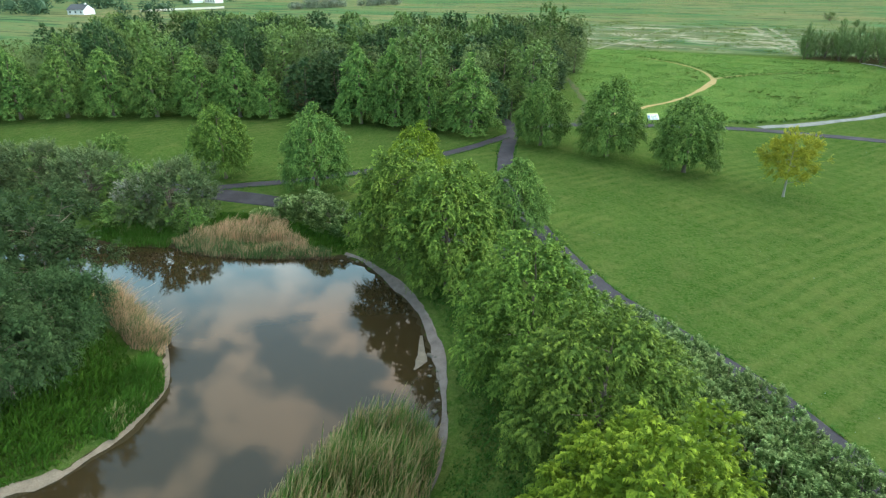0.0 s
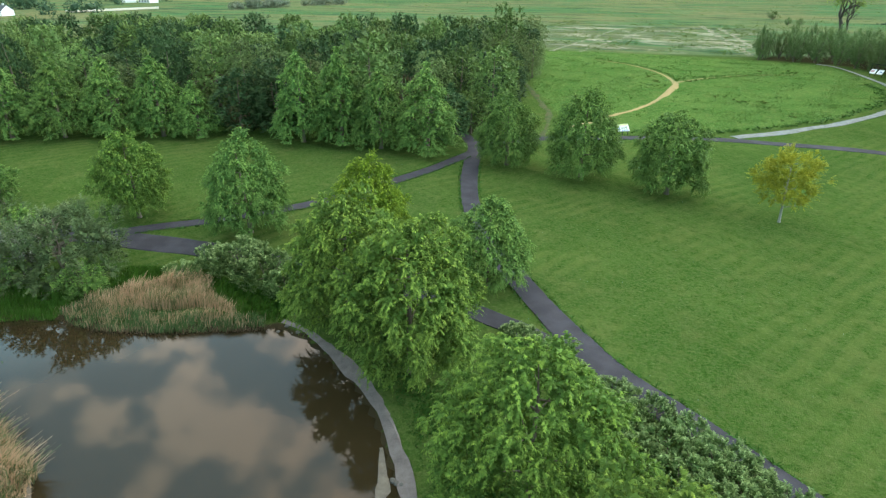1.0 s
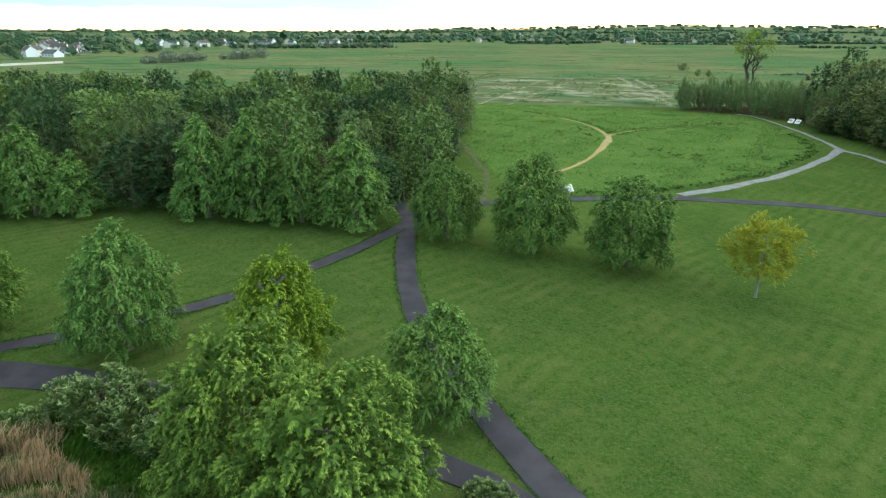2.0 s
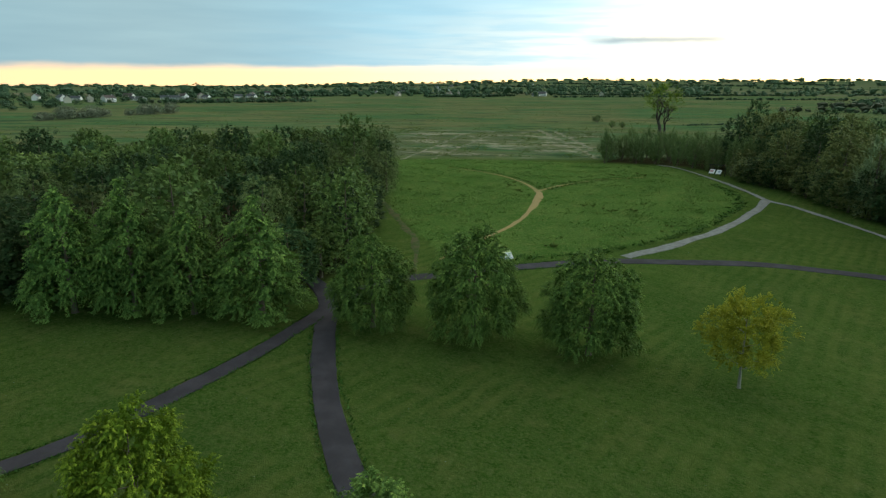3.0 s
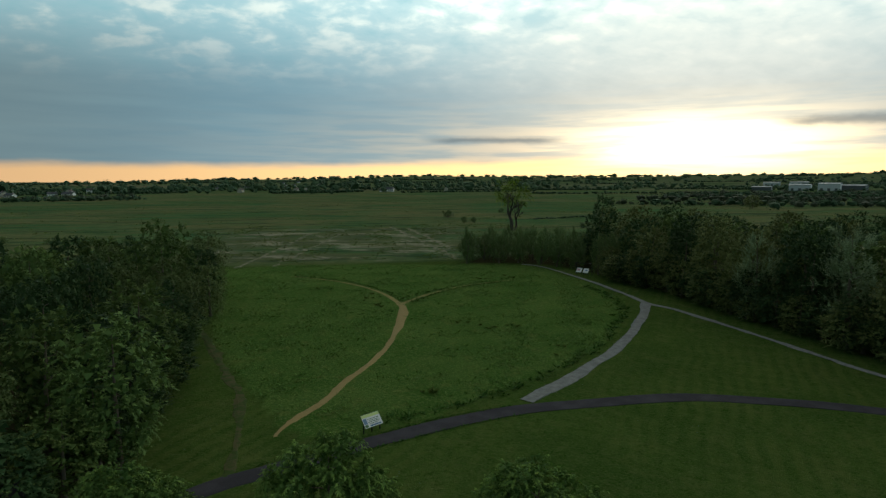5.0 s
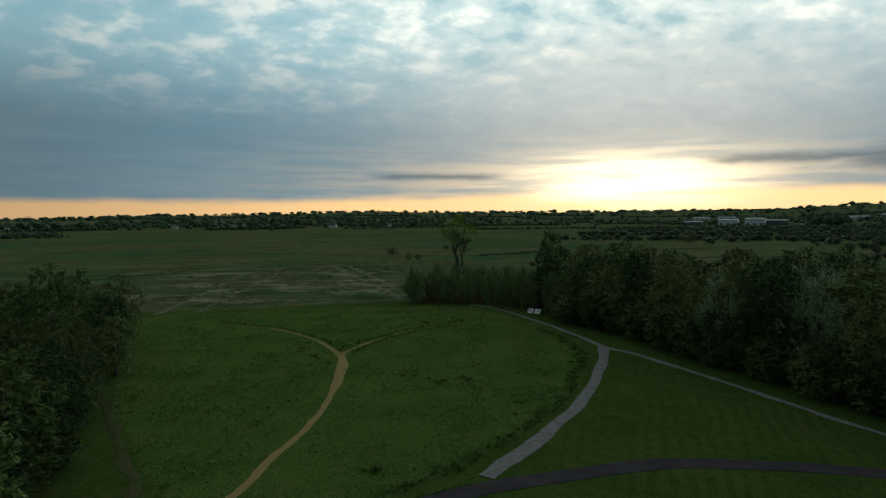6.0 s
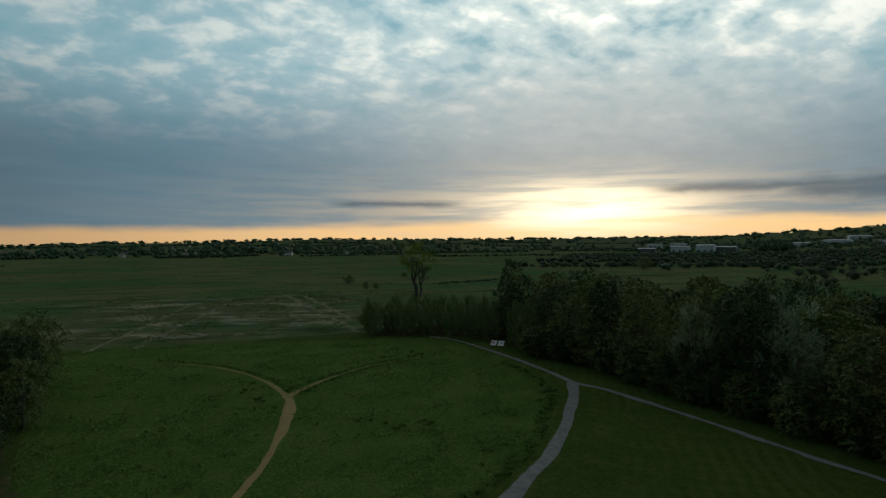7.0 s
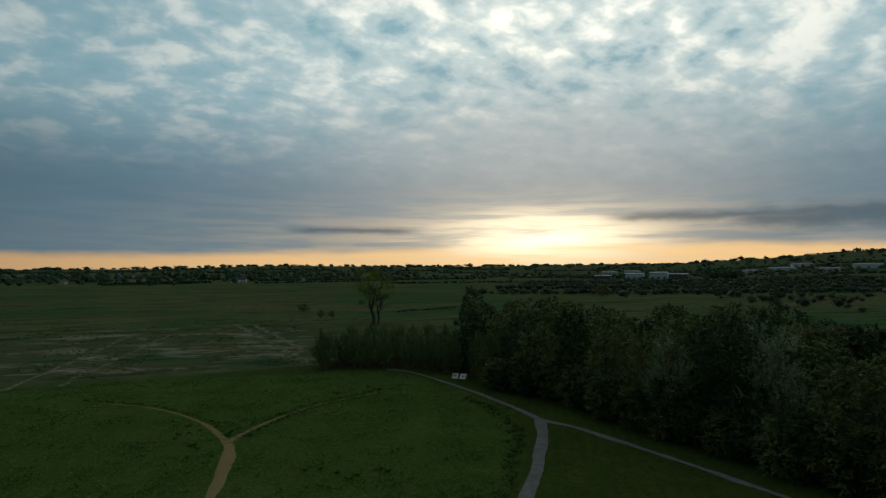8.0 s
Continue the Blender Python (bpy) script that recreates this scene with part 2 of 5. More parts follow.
# ---- materials ----
def material(name, rough=0.9, spec=0.3):
    m = bpy.data.materials.new(name)
    m.use_nodes = True
    k = Nodes(m.node_tree)
    out = k.add("ShaderNodeOutputMaterial")
    b = k.add("ShaderNodeBsdfPrincipled")
    b.inputs["Roughness"].default_value, b.inputs["Specular IOR Level"].default_value = rough, spec
    k.put(out.inputs[0], b.outputs[0])
    return m, k, b, out


def bumped(k, b, height, strength, dist):
    n = k.add("ShaderNodeBump")
    n.inputs["Strength"].default_value, n.inputs["Distance"].default_value = strength, dist
    k.put(n.inputs["Height"], height)
    k.put(b.inputs["Normal"], n.outputs[0])


def place(k):
    return k.add("ShaderNodeNewGeometry").outputs["Position"]


def plain_mat(name, c, rough=0.7, spec=0.3, grain=0.15, scale=6.0, metal=0.0):
    m, k, b, _ = material(name, rough, spec)
    p = place(k)
    n = k.math("ADD", k.math("MULTIPLY", k.noise(p, scale, 4), 0.6), k.math("MULTIPLY", k.noise(p, scale * 9, 2), 0.4))
    dark = tuple(v * (1 - 2 * grain) for v in c)
    light = tuple(min(1, v * (1 + 2 * grain)) for v in c)
    k.put(b.inputs["Base Color"], k.mix(n, dark, light))
    b.inputs["Metallic"].default_value = metal
    bumped(k, b, n, 0.2, 0.01)
    return m


def leaf_mat(name, dark, mid, tip, through_light=0.35, patch=0.9, gloss=0.04, spread=0.26, contrast=0.62, growth_and_light=0.6):
    """Leaves: each its own tint, with brighter new growth in patches and tips, and light painted toward the crown's
    top.
    """
    m, k, b, out = material(name, 0.55, gloss)
    geo = k.add("ShaderNodeNewGeometry")
    info = k.add("ShaderNodeObjectInfo")
    own = geo.outputs["Random Per Island"]
    obj = k.add("ShaderNodeTexCoord").outputs["Object"]
    tuft = k.noise(obj, patch, 4, 0.6)
    c = k.mix(k.ramp(own, 0.0, 1.0, False), tuple(m0 + (d0 - m0) * contrast for d0, m0 in zip(dark, mid)), mid)
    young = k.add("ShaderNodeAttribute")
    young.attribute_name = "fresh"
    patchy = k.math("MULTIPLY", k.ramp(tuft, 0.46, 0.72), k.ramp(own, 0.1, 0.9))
    c = k.mix(k.math("MAXIMUM", k.math("MULTIPLY", patchy, 0.3), k.math("MULTIPLY", young.outputs["Fac"], growth_and_light)), c, tip)
    hsv = k.add("ShaderNodeHueSaturation")
    k.put(hsv.inputs["Hue"], k.math("ADD", 0.491, k.math("MULTIPLY", k.math("FRACT", k.math("MULTIPLY", info.outputs["Random"], 7.3)), 0.016)))
    k.put(hsv.inputs["Value"], k.math("ADD", 0.99 - spread / 2, k.math("MULTIPLY", info.outputs["Random"], spread)))
    k.put(hsv.inputs["Color"], c)
    c = hsv.outputs[0]
    k.put(b.inputs["Base Color"], c)
    tr = k.add("ShaderNodeBsdfTranslucent")
    k.put(tr.inputs[0], k.mix(0.5, c, tip))
    mx = k.add("ShaderNodeMixShader")
    mx.inputs[0].default_value = through_light
    k.put(mx.inputs[1], b.outputs[0])
    k.put(mx.inputs[2], tr.outputs[0])
    k.put(out.inputs[0], mx.outputs[0])
    return m


LIME = leaf_mat("lime_leaves", (0.0249, 0.0504, 0.0116), (0.0955, 0.1728, 0.0350), (0.4806, 0.6460, 0.1032), 0.11, 0.55)
LIME_GOLD = leaf_mat("young_lime_leaves", (0.0340, 0.0696, 0.0089), (0.1274, 0.2099, 0.0213), (0.6332, 0.7850, 0.0774), 0.12, 0.5)
HORNBEAM = leaf_mat("hornbeam_leaves", (0.0258, 0.0576, 0.0144), (0.1044, 0.1993, 0.0505), (0.4202, 0.6136, 0.1332), 0.10, 0.6)
WOOD_LEAF = leaf_mat("woodland_leaves", (0.0383, 0.0697, 0.0209), (0.1083, 0.1737, 0.0497), (0.3166, 0.4199, 0.1188), 0.10, 0.3, spread=0.6, contrast=0.62, growth_and_light=0.6)
ALDER = leaf_mat("alder_leaves", (0.0234, 0.0534, 0.0203), (0.0536, 0.0989, 0.0376), (0.1209, 0.1733, 0.0625), 0.07, 0.4, spread=0.6, contrast=0.62, growth_and_light=0.6)
RUSSET = leaf_mat("dark_woodland_leaves", (0.0690, 0.0942, 0.0337), (0.1814, 0.2157, 0.0758), (0.3952, 0.4188, 0.1429), 0.06, 0.3, contrast=0.62, growth_and_light=0.6)
OSIER = leaf_mat("osier_leaves", (0.0866, 0.1340, 0.0485), (0.1616, 0.2297, 0.0833), (0.2596, 0.3420, 0.1388), 0.07, 0.5, contrast=0.62, growth_and_light=0.6)
OLIVE = leaf_mat("bronze_leaves", (0.0567, 0.0892, 0.0263), (0.1272, 0.1740, 0.0592), (0.2349, 0.2795, 0.1169), 0.10, 0.4, spread=0.6, contrast=0.62, growth_and_light=0.6)
WILLOW = leaf_mat("willow_leaves", (0.0220, 0.0447, 0.0167), (0.0498, 0.0915, 0.0334), (0.0919, 0.1448, 0.0518), 0.10, 0.5, contrast=0.62, growth_and_light=0.6)
SALLOW = leaf_mat("sallow_leaves", (0.0385, 0.0625, 0.0231), (0.0986, 0.1400, 0.0566), (0.2011, 0.2396, 0.1081), 0.07, 0.7)
MAPLE = leaf_mat("golden_leaves", (0.1090, 0.1458, 0.0157), (0.2946, 0.3253, 0.0345), (0.7513, 0.6821, 0.0810), 0.12, 0.8)
POPLAR = leaf_mat("white_poplar_leaves", (0.1000, 0.1498, 0.0698), (0.2570, 0.3471, 0.1803), (0.5852, 0.7082, 0.4313), 0.07, 0.6)
BLOSSOM = leaf_mat("blossom_and_leaves", (0.0600, 0.0900, 0.0400), (0.3500, 0.3600, 0.2800), (0.6200, 0.6000, 0.5200), 0.07, 0.9)
DOGWOOD = leaf_mat("whitebeam_leaves", (0.0331, 0.0681, 0.0181), (0.0827, 0.1460, 0.0394), (0.4795, 0.6039, 0.2555), 0.07, 1.6, growth_and_light=1.0)
HERB = leaf_mat("bank_herbs", (0.0180, 0.0520, 0.0070), (0.0590, 0.1440, 0.0180), (0.1380, 0.2760, 0.0350), 0.11, 0.6)
# long verge and rim grass; its dark green also paints shade under the limes
GRASS_AND_SHADE = leaf_mat("long_grass_and_shade", (0.030, 0.085, 0.014), (0.050, 0.120, 0.022), (0.085, 0.165, 0.035), 0.1, 0.6)
# lighter, bluer leaf tones: haze over the far trees is put into the colour
FAR_HAZE_LEAF = leaf_mat("hazed_distant_foliage", (0.0398, 0.0744, 0.0441), (0.0796, 0.1364, 0.0713), (0.1493, 0.2067, 0.0984), 0.06, 0.01)
NEAR_PALE = leaf_mat("hawthorn_blossom", (0.0750, 0.1063, 0.0625), (0.2000, 0.2250, 0.1500), (0.5750, 0.5750, 0.5000), 0.1, 0.25)
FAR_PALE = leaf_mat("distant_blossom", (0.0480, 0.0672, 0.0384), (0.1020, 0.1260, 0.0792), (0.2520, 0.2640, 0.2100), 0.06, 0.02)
MEADOW_GRASS = leaf_mat("meadow_grass", (0.0721, 0.1741, 0.0311), (0.1406, 0.2487, 0.0552), (0.2704, 0.3151, 0.1035), 0.10, 0.12)
TUSSOCK = leaf_mat("tussock_grass", (0.0891, 0.1438, 0.0328), (0.1307, 0.1892, 0.0437), (0.2673, 0.2837, 0.1024), 0.10, 0.15)
BARK = plain_mat("bark", (0.16, 0.13, 0.10), 0.95, 0.1, 0.3, 9.0)
PALE_BARK = plain_mat("pale_bark", (0.34, 0.31, 0.27), 0.9, 0.15, 0.25, 8.0)
DEAD_WOOD = plain_mat("dead_wood", (0.10, 0.085, 0.07), 0.95, 0.1, 0.3, 5.0)
GRAVEL = plain_mat("grey_gravel", (0.225, 0.23, 0.225), 0.95, 0.0, 0.42, 1.4)
MUD = plain_mat("pale_mud", (0.21, 0.17, 0.13), 0.9, 0.1, 0.45, 1.6)
SILT = plain_mat("washed_silt", (0.17, 0.145, 0.115), 0.8, 0.2, 0.45, 2.2)
KERB = plain_mat("pond_margin_concrete", (0.176, 0.150, 0.140), 0.9, 0.2, 0.42, 1.7)
RENDER = plain_mat("white_render", (0.82, 0.81, 0.78), 0.9, 0.2, 0.05, 1.0)
CREAM = plain_mat("cream_render", (0.62, 0.56, 0.46), 0.9, 0.2, 0.06, 1.0)
SLATE = plain_mat("slate_roof", (0.085, 0.09, 0.10), 0.7, 0.3, 0.25, 2.0)
TILE_ROOF = plain_mat("brown_roof", (0.105, 0.085, 0.08), 0.8, 0.2, 0.25, 2.0)
DARK_PANE = plain_mat("dark_pane", (0.03, 0.035, 0.04), 0.15, 0.5, 0.1, 3.0)
SHED_GREY = plain_mat("shed_cladding", (0.74, 0.77, 0.79), 0.6, 0.3, 0.06, 0.2)
SHED_DARK = plain_mat("dark_cladding", (0.14, 0.16, 0.17), 0.6, 0.3, 0.1, 0.2)
SHED_ROOF = plain_mat("shed_roof", (0.42, 0.44, 0.46), 0.6, 0.3, 0.08, 0.2)
POST = plain_mat("dark_steel", (0.035, 0.04, 0.04), 0.5, 0.5, 0.2, 10.0, 0.6)
PANEL_EDGE = plain_mat("board_edge", (0.10, 0.16, 0.08), 0.5, 0.4, 0.1, 10.0)
PANEL_CREAM = plain_mat("printed_board", (0.66, 0.76, 0.30), 0.35, 0.5, 0.05, 6.0)
PANEL_WHITE = plain_mat("white_board", (0.84, 0.84, 0.84), 0.2, 0.5, 0.04, 6.0)
PRINT_GREEN = plain_mat("print_green", (0.10, 0.22, 0.10), 0.4, 0.4, 0.2, 20.0)
PRINT_BLUE = plain_mat("print_blue", (0.16, 0.27, 0.42), 0.4, 0.4, 0.3, 14.0)
PRINT_PINK = plain_mat("print_pink", (0.55, 0.33, 0.34), 0.4, 0.4, 0.2, 14.0)
STONE = plain_mat("grey_stone", (0.13, 0.12, 0.105), 0.9, 0.2, 0.3, 3.0)


def tarmac_mat():
    m, k, b, _ = material("tarmac", 0.9, 0.04)
    p = place(k)
    c = k.mix(k.ramp(k.noise(p, 0.5, 4), 0.35, 0.7), (0.046, 0.044, 0.051), (0.066, 0.062, 0.072))
    c = k.mix(k.math("MULTIPLY", k.ramp(k.noise(p, 40, 2), 0.5, 0.8), 0.4), c, (0.132, 0.118, 0.124))
    c = k.mix(k.math("MULTIPLY", k.ramp(k.noise(p, 2.2, 5, 0.7), 0.58, 0.75), 0.45), c, (0.046, 0.053, 0.031))
    k.put(b.inputs["Base Color"], c)
    bumped(k, b, k.noise(p, 60, 3), 0.3, 0.01)
    return m


def dirt_mat():
    m, k, b, _ = material("trodden_earth", 0.95, 0.1)
    p = place(k)
    c = k.mix(k.noise(p, 1.1, 5, 0.65), (0.25, 0.18, 0.07), (0.39, 0.295, 0.135))
    c = k.mix(k.ramp(k.noise(p, 2.6, 5, 0.7), 0.58, 0.76), c, (0.12, 0.16, 0.045))
    k.put(b.inputs["Base Color"], c)
    bumped(k, b, k.noise(p, 12, 4), 0.5, 0.04)
    return m


def worn_mat():
    m, k, b, _ = material("worn_grass_track", 0.95, 0.1)
    p = place(k)
    c = k.mix(k.ramp(k.noise(p, 0.9, 5, 0.65), 0.42, 0.6), (0.044, 0.078, 0.016), (0.090, 0.085, 0.034))
    k.put(b.inputs["Base Color"], c)
    bumped(k, b, k.noise(p, 12, 4), 0.5, 0.04)
    return m


def trodden_mat():
    m, k, b, _ = material("trodden_grass", 0.95, 0.05)
    p = place(k)
    c = k.mix(k.ramp(k.noise(p, 1.4, 5, 0.7), 0.30, 0.54), (0.075, 0.105, 0.030), (0.31, 0.25, 0.10))
    k.put(b.inputs["Base Color"], c)
    bumped(k, b, k.noise(p, 12, 4), 0.5, 0.04)
    return m


def ground_mat():
    m, k, b, _ = material("grassland", 0.95, 0.0)
    p = place(k)

    def mask(name):
        a = k.add("ShaderNodeAttribute")
        a.attribute_name = name
        return a.outputs["Fac"]

    # mown lawn: cutting stripes, worn and lush patches, clover, single blades
    def mown(turn, period, seed):
        """Soft bands left by the mower, wandering a little."""
        q = k.add("ShaderNodeSeparateXYZ")
        k.put(q.inputs[0], k.scaled(p, (1, 1, 1), (seed, 0, 0), (0, 0, turn)))
        wander = k.math("MULTIPLY", k.noise(p, 0.12, 3), 2.4)
        band = k.math("SINE", k.math("MULTIPLY", k.math("ADD", q.outputs[0], wander), 6.283 / period))
        return k.math("MULTIPLY", k.ramp(band, -0.6, 0.6), k.ramp(k.noise(k.scaled(p, (1, 1, 1), (seed, 4, 0)), 0.07, 4), 0.42, 0.62))

    lawn = k.mix(k.ramp(k.noise(p, 0.09, 5, 0.6), 0.36, 0.66), (0.0391, 0.0856, 0.0160), (0.0625, 0.1123, 0.0224))
    lawn = k.mix(k.math("MULTIPLY", k.ramp(k.noise(k.scaled(p, (0.5, 0.16, 1), (0, 3, 0), (0, 0, -0.12)), 1.0, 5, 0.65), 0.50, 0.66), 0.5), lawn, (0.0313, 0.0781, 0.0111))
    lawn = k.mix(k.math("MULTIPLY", k.ramp(k.noise(p, 0.33, 6, 0.7), 0.48, 0.68), 0.5), lawn, (0.1231, 0.1313, 0.0428))
    lawn = k.mix(k.math("MULTIPLY", k.ramp(k.noise(p, 1.3, 5, 0.75), 0.47, 0.62), 0.7), lawn, (0.0229, 0.0647, 0.0085))
    lawn = k.mix(k.math("MULTIPLY", k.ramp(k.noise(p, 5, 5, 0.8), 0.46, 0.60), 0.65), lawn, (0.1001, 0.1446, 0.0391))
    lawn = k.mix(k.math("MULTIPLY", k.ramp(k.noise(k.scaled(p, (2.2, 3.6, 1), (5, 1, 0), (0, 0, 0.5)), 1.0, 4, 0.7), 0.50, 0.62), 0.45), lawn, (0.1039, 0.1252, 0.0423))
    lawn = k.mix(k.math("MULTIPLY", mown(0.64, 1.5, 3.0), 0.45), lawn, (0.1095, 0.1389, 0.0372))
    lawn = k.mix(k.math("MULTIPLY", mown(-0.9, 2.1, 8.0), 0.16), lawn, (0.0251, 0.0666, 0.0093))
    lawn = k.mix(k.math("MULTIPLY", k.ramp(k.noise(p, 3.4, 6, 0.85), 0.55, 0.66), 0.55), lawn, (0.1488, 0.1750, 0.0741))
    lawn = k.mix(k.math("MULTIPLY", k.ramp(k.noise(k.scaled(p, (1, 1, 1), (31, 17, 0)), 2.6, 6, 0.85), 0.55, 0.68), 0.6), lawn, (0.0192, 0.0580, 0.0090))
    daisy = k.add("ShaderNodeTexVoronoi")
    k.put(daisy.inputs["Vector"], p)
    daisy.inputs["Scale"].default_value = 1.5
    fleck = k.math("MULTIPLY", k.math("LESS_THAN", daisy.outputs["Distance"], 0.045), k.ramp(k.noise(p, 0.16, 3), 0.5, 0.6))
    lawn = k.mix(k.math("MULTIPLY", fleck, 0.45), lawn, (0.355, 0.423, 0.545))
    # long meadow grass
    mead = k.mix(k.ramp(k.noise(p, 0.09, 5, 0.6), 0.36, 0.66), (0.0590, 0.1310, 0.0240), (0.1079, 0.1787, 0.0417))
    mead = k.mix(k.math("MULTIPLY", k.ramp(k.noise(p, 0.42, 5, 0.65), 0.5, 0.7), 0.4), mead, (0.2023, 0.1787, 0.0615))
    mead = k.mix(k.math("MULTIPLY", k.ramp(k.noise(p, 1.5, 5, 0.7), 0.5, 0.68), 0.6), mead, (0.0452, 0.1030, 0.0285))
    mead = k.mix(k.math("MULTIPLY", k.ramp(k.noise(p, 4.5, 4, 0.75), 0.45, 0.58), 0.6), mead, (0.0404, 0.1030, 0.0218))
    mead = k.mix(k.math("MULTIPLY", k.ramp(k.noise(k.scaled(p, (1, 1, 1), (7, 3, 0)), 3.2, 4, 0.75), 0.49, 0.62), 0.6), mead, (0.1876, 0.2472, 0.0767))
    # flat marsh: soft brown and green patches, long dark ditches, bleached ground nearest
    soft = k.noise(k.scaled(p, (0.007, 0.013, 1), (0.7, 0.2, 0), (0, 0, 0.12)), 1.0, 6, 0.6, 0.6)
    mar = k.mix(k.ramp(soft, 0.40, 0.60), (0.0777, 0.1501, 0.0589), (0.1750, 0.1763, 0.0808))
    mar = k.mix(k.math("MULTIPLY", k.ramp(k.noise(k.scaled(p, (0.018, 0.03, 1), (6, 3, 0), (0, 0, 0.3)), 1.0, 6, 0.65), 0.48, 0.66), 0.7), mar, (0.0737, 0.1724, 0.0706))
    mar = k.mix(k.math("MULTIPLY", k.ramp(k.noise(p, 0.16, 5, 0.65), 0.46, 0.66), 0.45), mar, (0.0524, 0.1117, 0.0496))
    reach = k.ramp(k.noise(k.scaled(p, (0.010, 0.016, 1), (9, 4, 0), (0, 0, 0.1)), 1.0, 3, 0.5), 0.48, 0.56)
    ditch = k.ramp(k.noise(k.scaled(p, (0.004, 0.075, 1), (1, 5, 0), (0, 0, 0.05)), 1.0, 4, 0.55, 0.5), 0.60, 0.64)
    mar = k.mix(k.math("MULTIPLY", k.math("MULTIPLY", ditch, reach), 0.7), mar, (0.0277, 0.0646, 0.0367))
    rough_tuft = k.ramp(k.noise(k.scaled(p, (0.30, 0.55, 1), (1, 9, 0), (0, 0, 0.2)), 1.0, 5, 0.7), 0.50, 0.66)
    mar = k.mix(k.math("MULTIPLY", rough_tuft, 0.6), mar, (0.0450, 0.0979, 0.0399))
    rust = k.ramp(k.noise(k.scaled(p, (0.012, 0.05, 1), (4, 8, 0), (0, 0, 0.08)), 1.0, 5, 0.6, 0.4), 0.47, 0.58)
    mar = k.mix(k.math("MULTIPLY", rust, 0.38), mar, (0.1705, 0.1470, 0.0688))
    thin = k.ramp(k.noise(k.scaled(p, (0.026, 0.16, 1), (12, 3, 0), (0, 0, 0.06)), 1.0, 3, 0.5, 0.4), 0.56, 0.60)
    mar = k.mix(k.math("MULTIPLY", thin, 0.6), mar, (0.0277, 0.0607, 0.0312))
    mar = k.mix(k.math("MULTIPLY", mask("bleached"), k.math("MULTIPLY", k.ramp(k.noise(p, 0.05, 5, 0.6), 0.40, 0.58), 0.7)), mar, (0.1096, 0.1255, 0.0688))
    pale = k.math("MULTIPLY", mask("bleached"), k.ramp(k.noise(k.scaled(p, (0.05, 0.085, 1), (2, 1, 0), (0, 0, 0.25)), 1.0, 7, 0.74, 0.5), 0.51, 0.64))
    mar = k.mix(k.math("MULTIPLY", pale, 0.74), mar, (0.4025, 0.3613, 0.2677))
    # farmland beyond, its field colours lightened to stand in for haze
    cell = k.add("ShaderNodeTexVoronoi")
    k.put(cell.inputs["Vector"], k.scaled(p, (0.0035, 0.0062, 1), (3, 2, 0), (0, 0, 0.3)))
    cell.inputs["Scale"].default_value = 1.0
    hue = k.add("ShaderNodeSeparateColor")
    k.put(hue.inputs[0], cell.outputs["Color"])
    farm = k.mix(hue.outputs[0], (0.075, 0.115, 0.055), (0.135, 0.170, 0.080))
    farm = k.mix(k.ramp(hue.outputs[1], 0.75, 0.8), farm, (0.160, 0.155, 0.095))
    c = k.mix(mask("meadow"), lawn, mead)
    c = k.mix(mask("marsh"), c, mar)
    c = k.mix(mask("farm"), c, farm)
    c = k.mix(mask("litter"), c, k.mix(k.noise(p, 1.5, 4), (0.03, 0.035, 0.015), (0.07, 0.06, 0.03)))
    c = k.mix(k.ramp(k.math("ADD", mask("bank"), k.math("MULTIPLY", k.noise(p, 2.5, 4), 0.5)), 0.75, 1.0), c, (0.05, 0.04, 0.022))
    k.put(b.inputs["Base Color"], c)
    h = k.math("ADD", k.math("MULTIPLY", k.noise(p, 9, 5, 0.75), 0.45), k.math("MULTIPLY", k.noise(p, 1.8, 5, 0.7), k.math("ADD", 0.15, k.math("MULTIPLY", mask("meadow"), 1.3))))
    bumped(k, b, h, 0.8, 0.25)
    return m


def water_mat():
    m, k, b, _ = material("still_water", 0.03, 0.5)
    p = place(k)
    b.inputs["IOR"].default_value = 1.33
    k.put(b.inputs["Base Color"], k.mix(k.noise(p, 0.15, 3), (0.025, 0.018, 0.008), (0.036, 0.026, 0.012)))
    bumped(k, b, k.noise(k.scaled(p, (1, 1.6, 1)), 2.2, 3, 0.55), 0.05, 0.02)
    return m


def reed_mat(name, dry, green, share):
    m, k, b, out = material(name, 0.75, 0.2)
    own = k.add("ShaderNodeNewGeometry").outputs["Random Per Island"]
    p = place(k)
    patch = k.math("ADD", own, k.math("MULTIPLY", k.math("SUBTRACT", k.noise(p, 0.5, 3), 0.5), 1.6))
    c = k.mix(k.ramp(patch, share - 0.15, share + 0.15), green, dry)
    c = k.mix(k.math("MULTIPLY", k.noise(p, 9, 2), 0.3), c, tuple(v * 0.6 for v in green))
    k.put(b.inputs["Base Color"], c)
    tr = k.add("ShaderNodeBsdfTranslucent")
    k.put(tr.inputs[0], c)
    mx = k.add("ShaderNodeMixShader")
    mx.inputs[0].default_value = 0.25
    k.put(mx.inputs[1], b.outputs[0])
    k.put(mx.inputs[2], tr.outputs[0])
    k.put(out.inputs[0], mx.outputs[0])
    return m


def track_mat():
    m, k, b, _ = material("bleached_track", 0.95, 0.05)
    p = place(k)
    c = k.mix(k.noise(p, 0.5, 5, 0.65), (0.20, 0.18, 0.11), (0.34, 0.30, 0.22))
    c = k.mix(k.ramp(k.noise(p, 0.3, 6, 0.75), 0.42, 0.58), c, (0.085, 0.125, 0.050))
    k.put(b.inputs["Base Color"], c)
    bumped(k, b, k.noise(p, 6, 4), 0.5, 0.05)
    return m


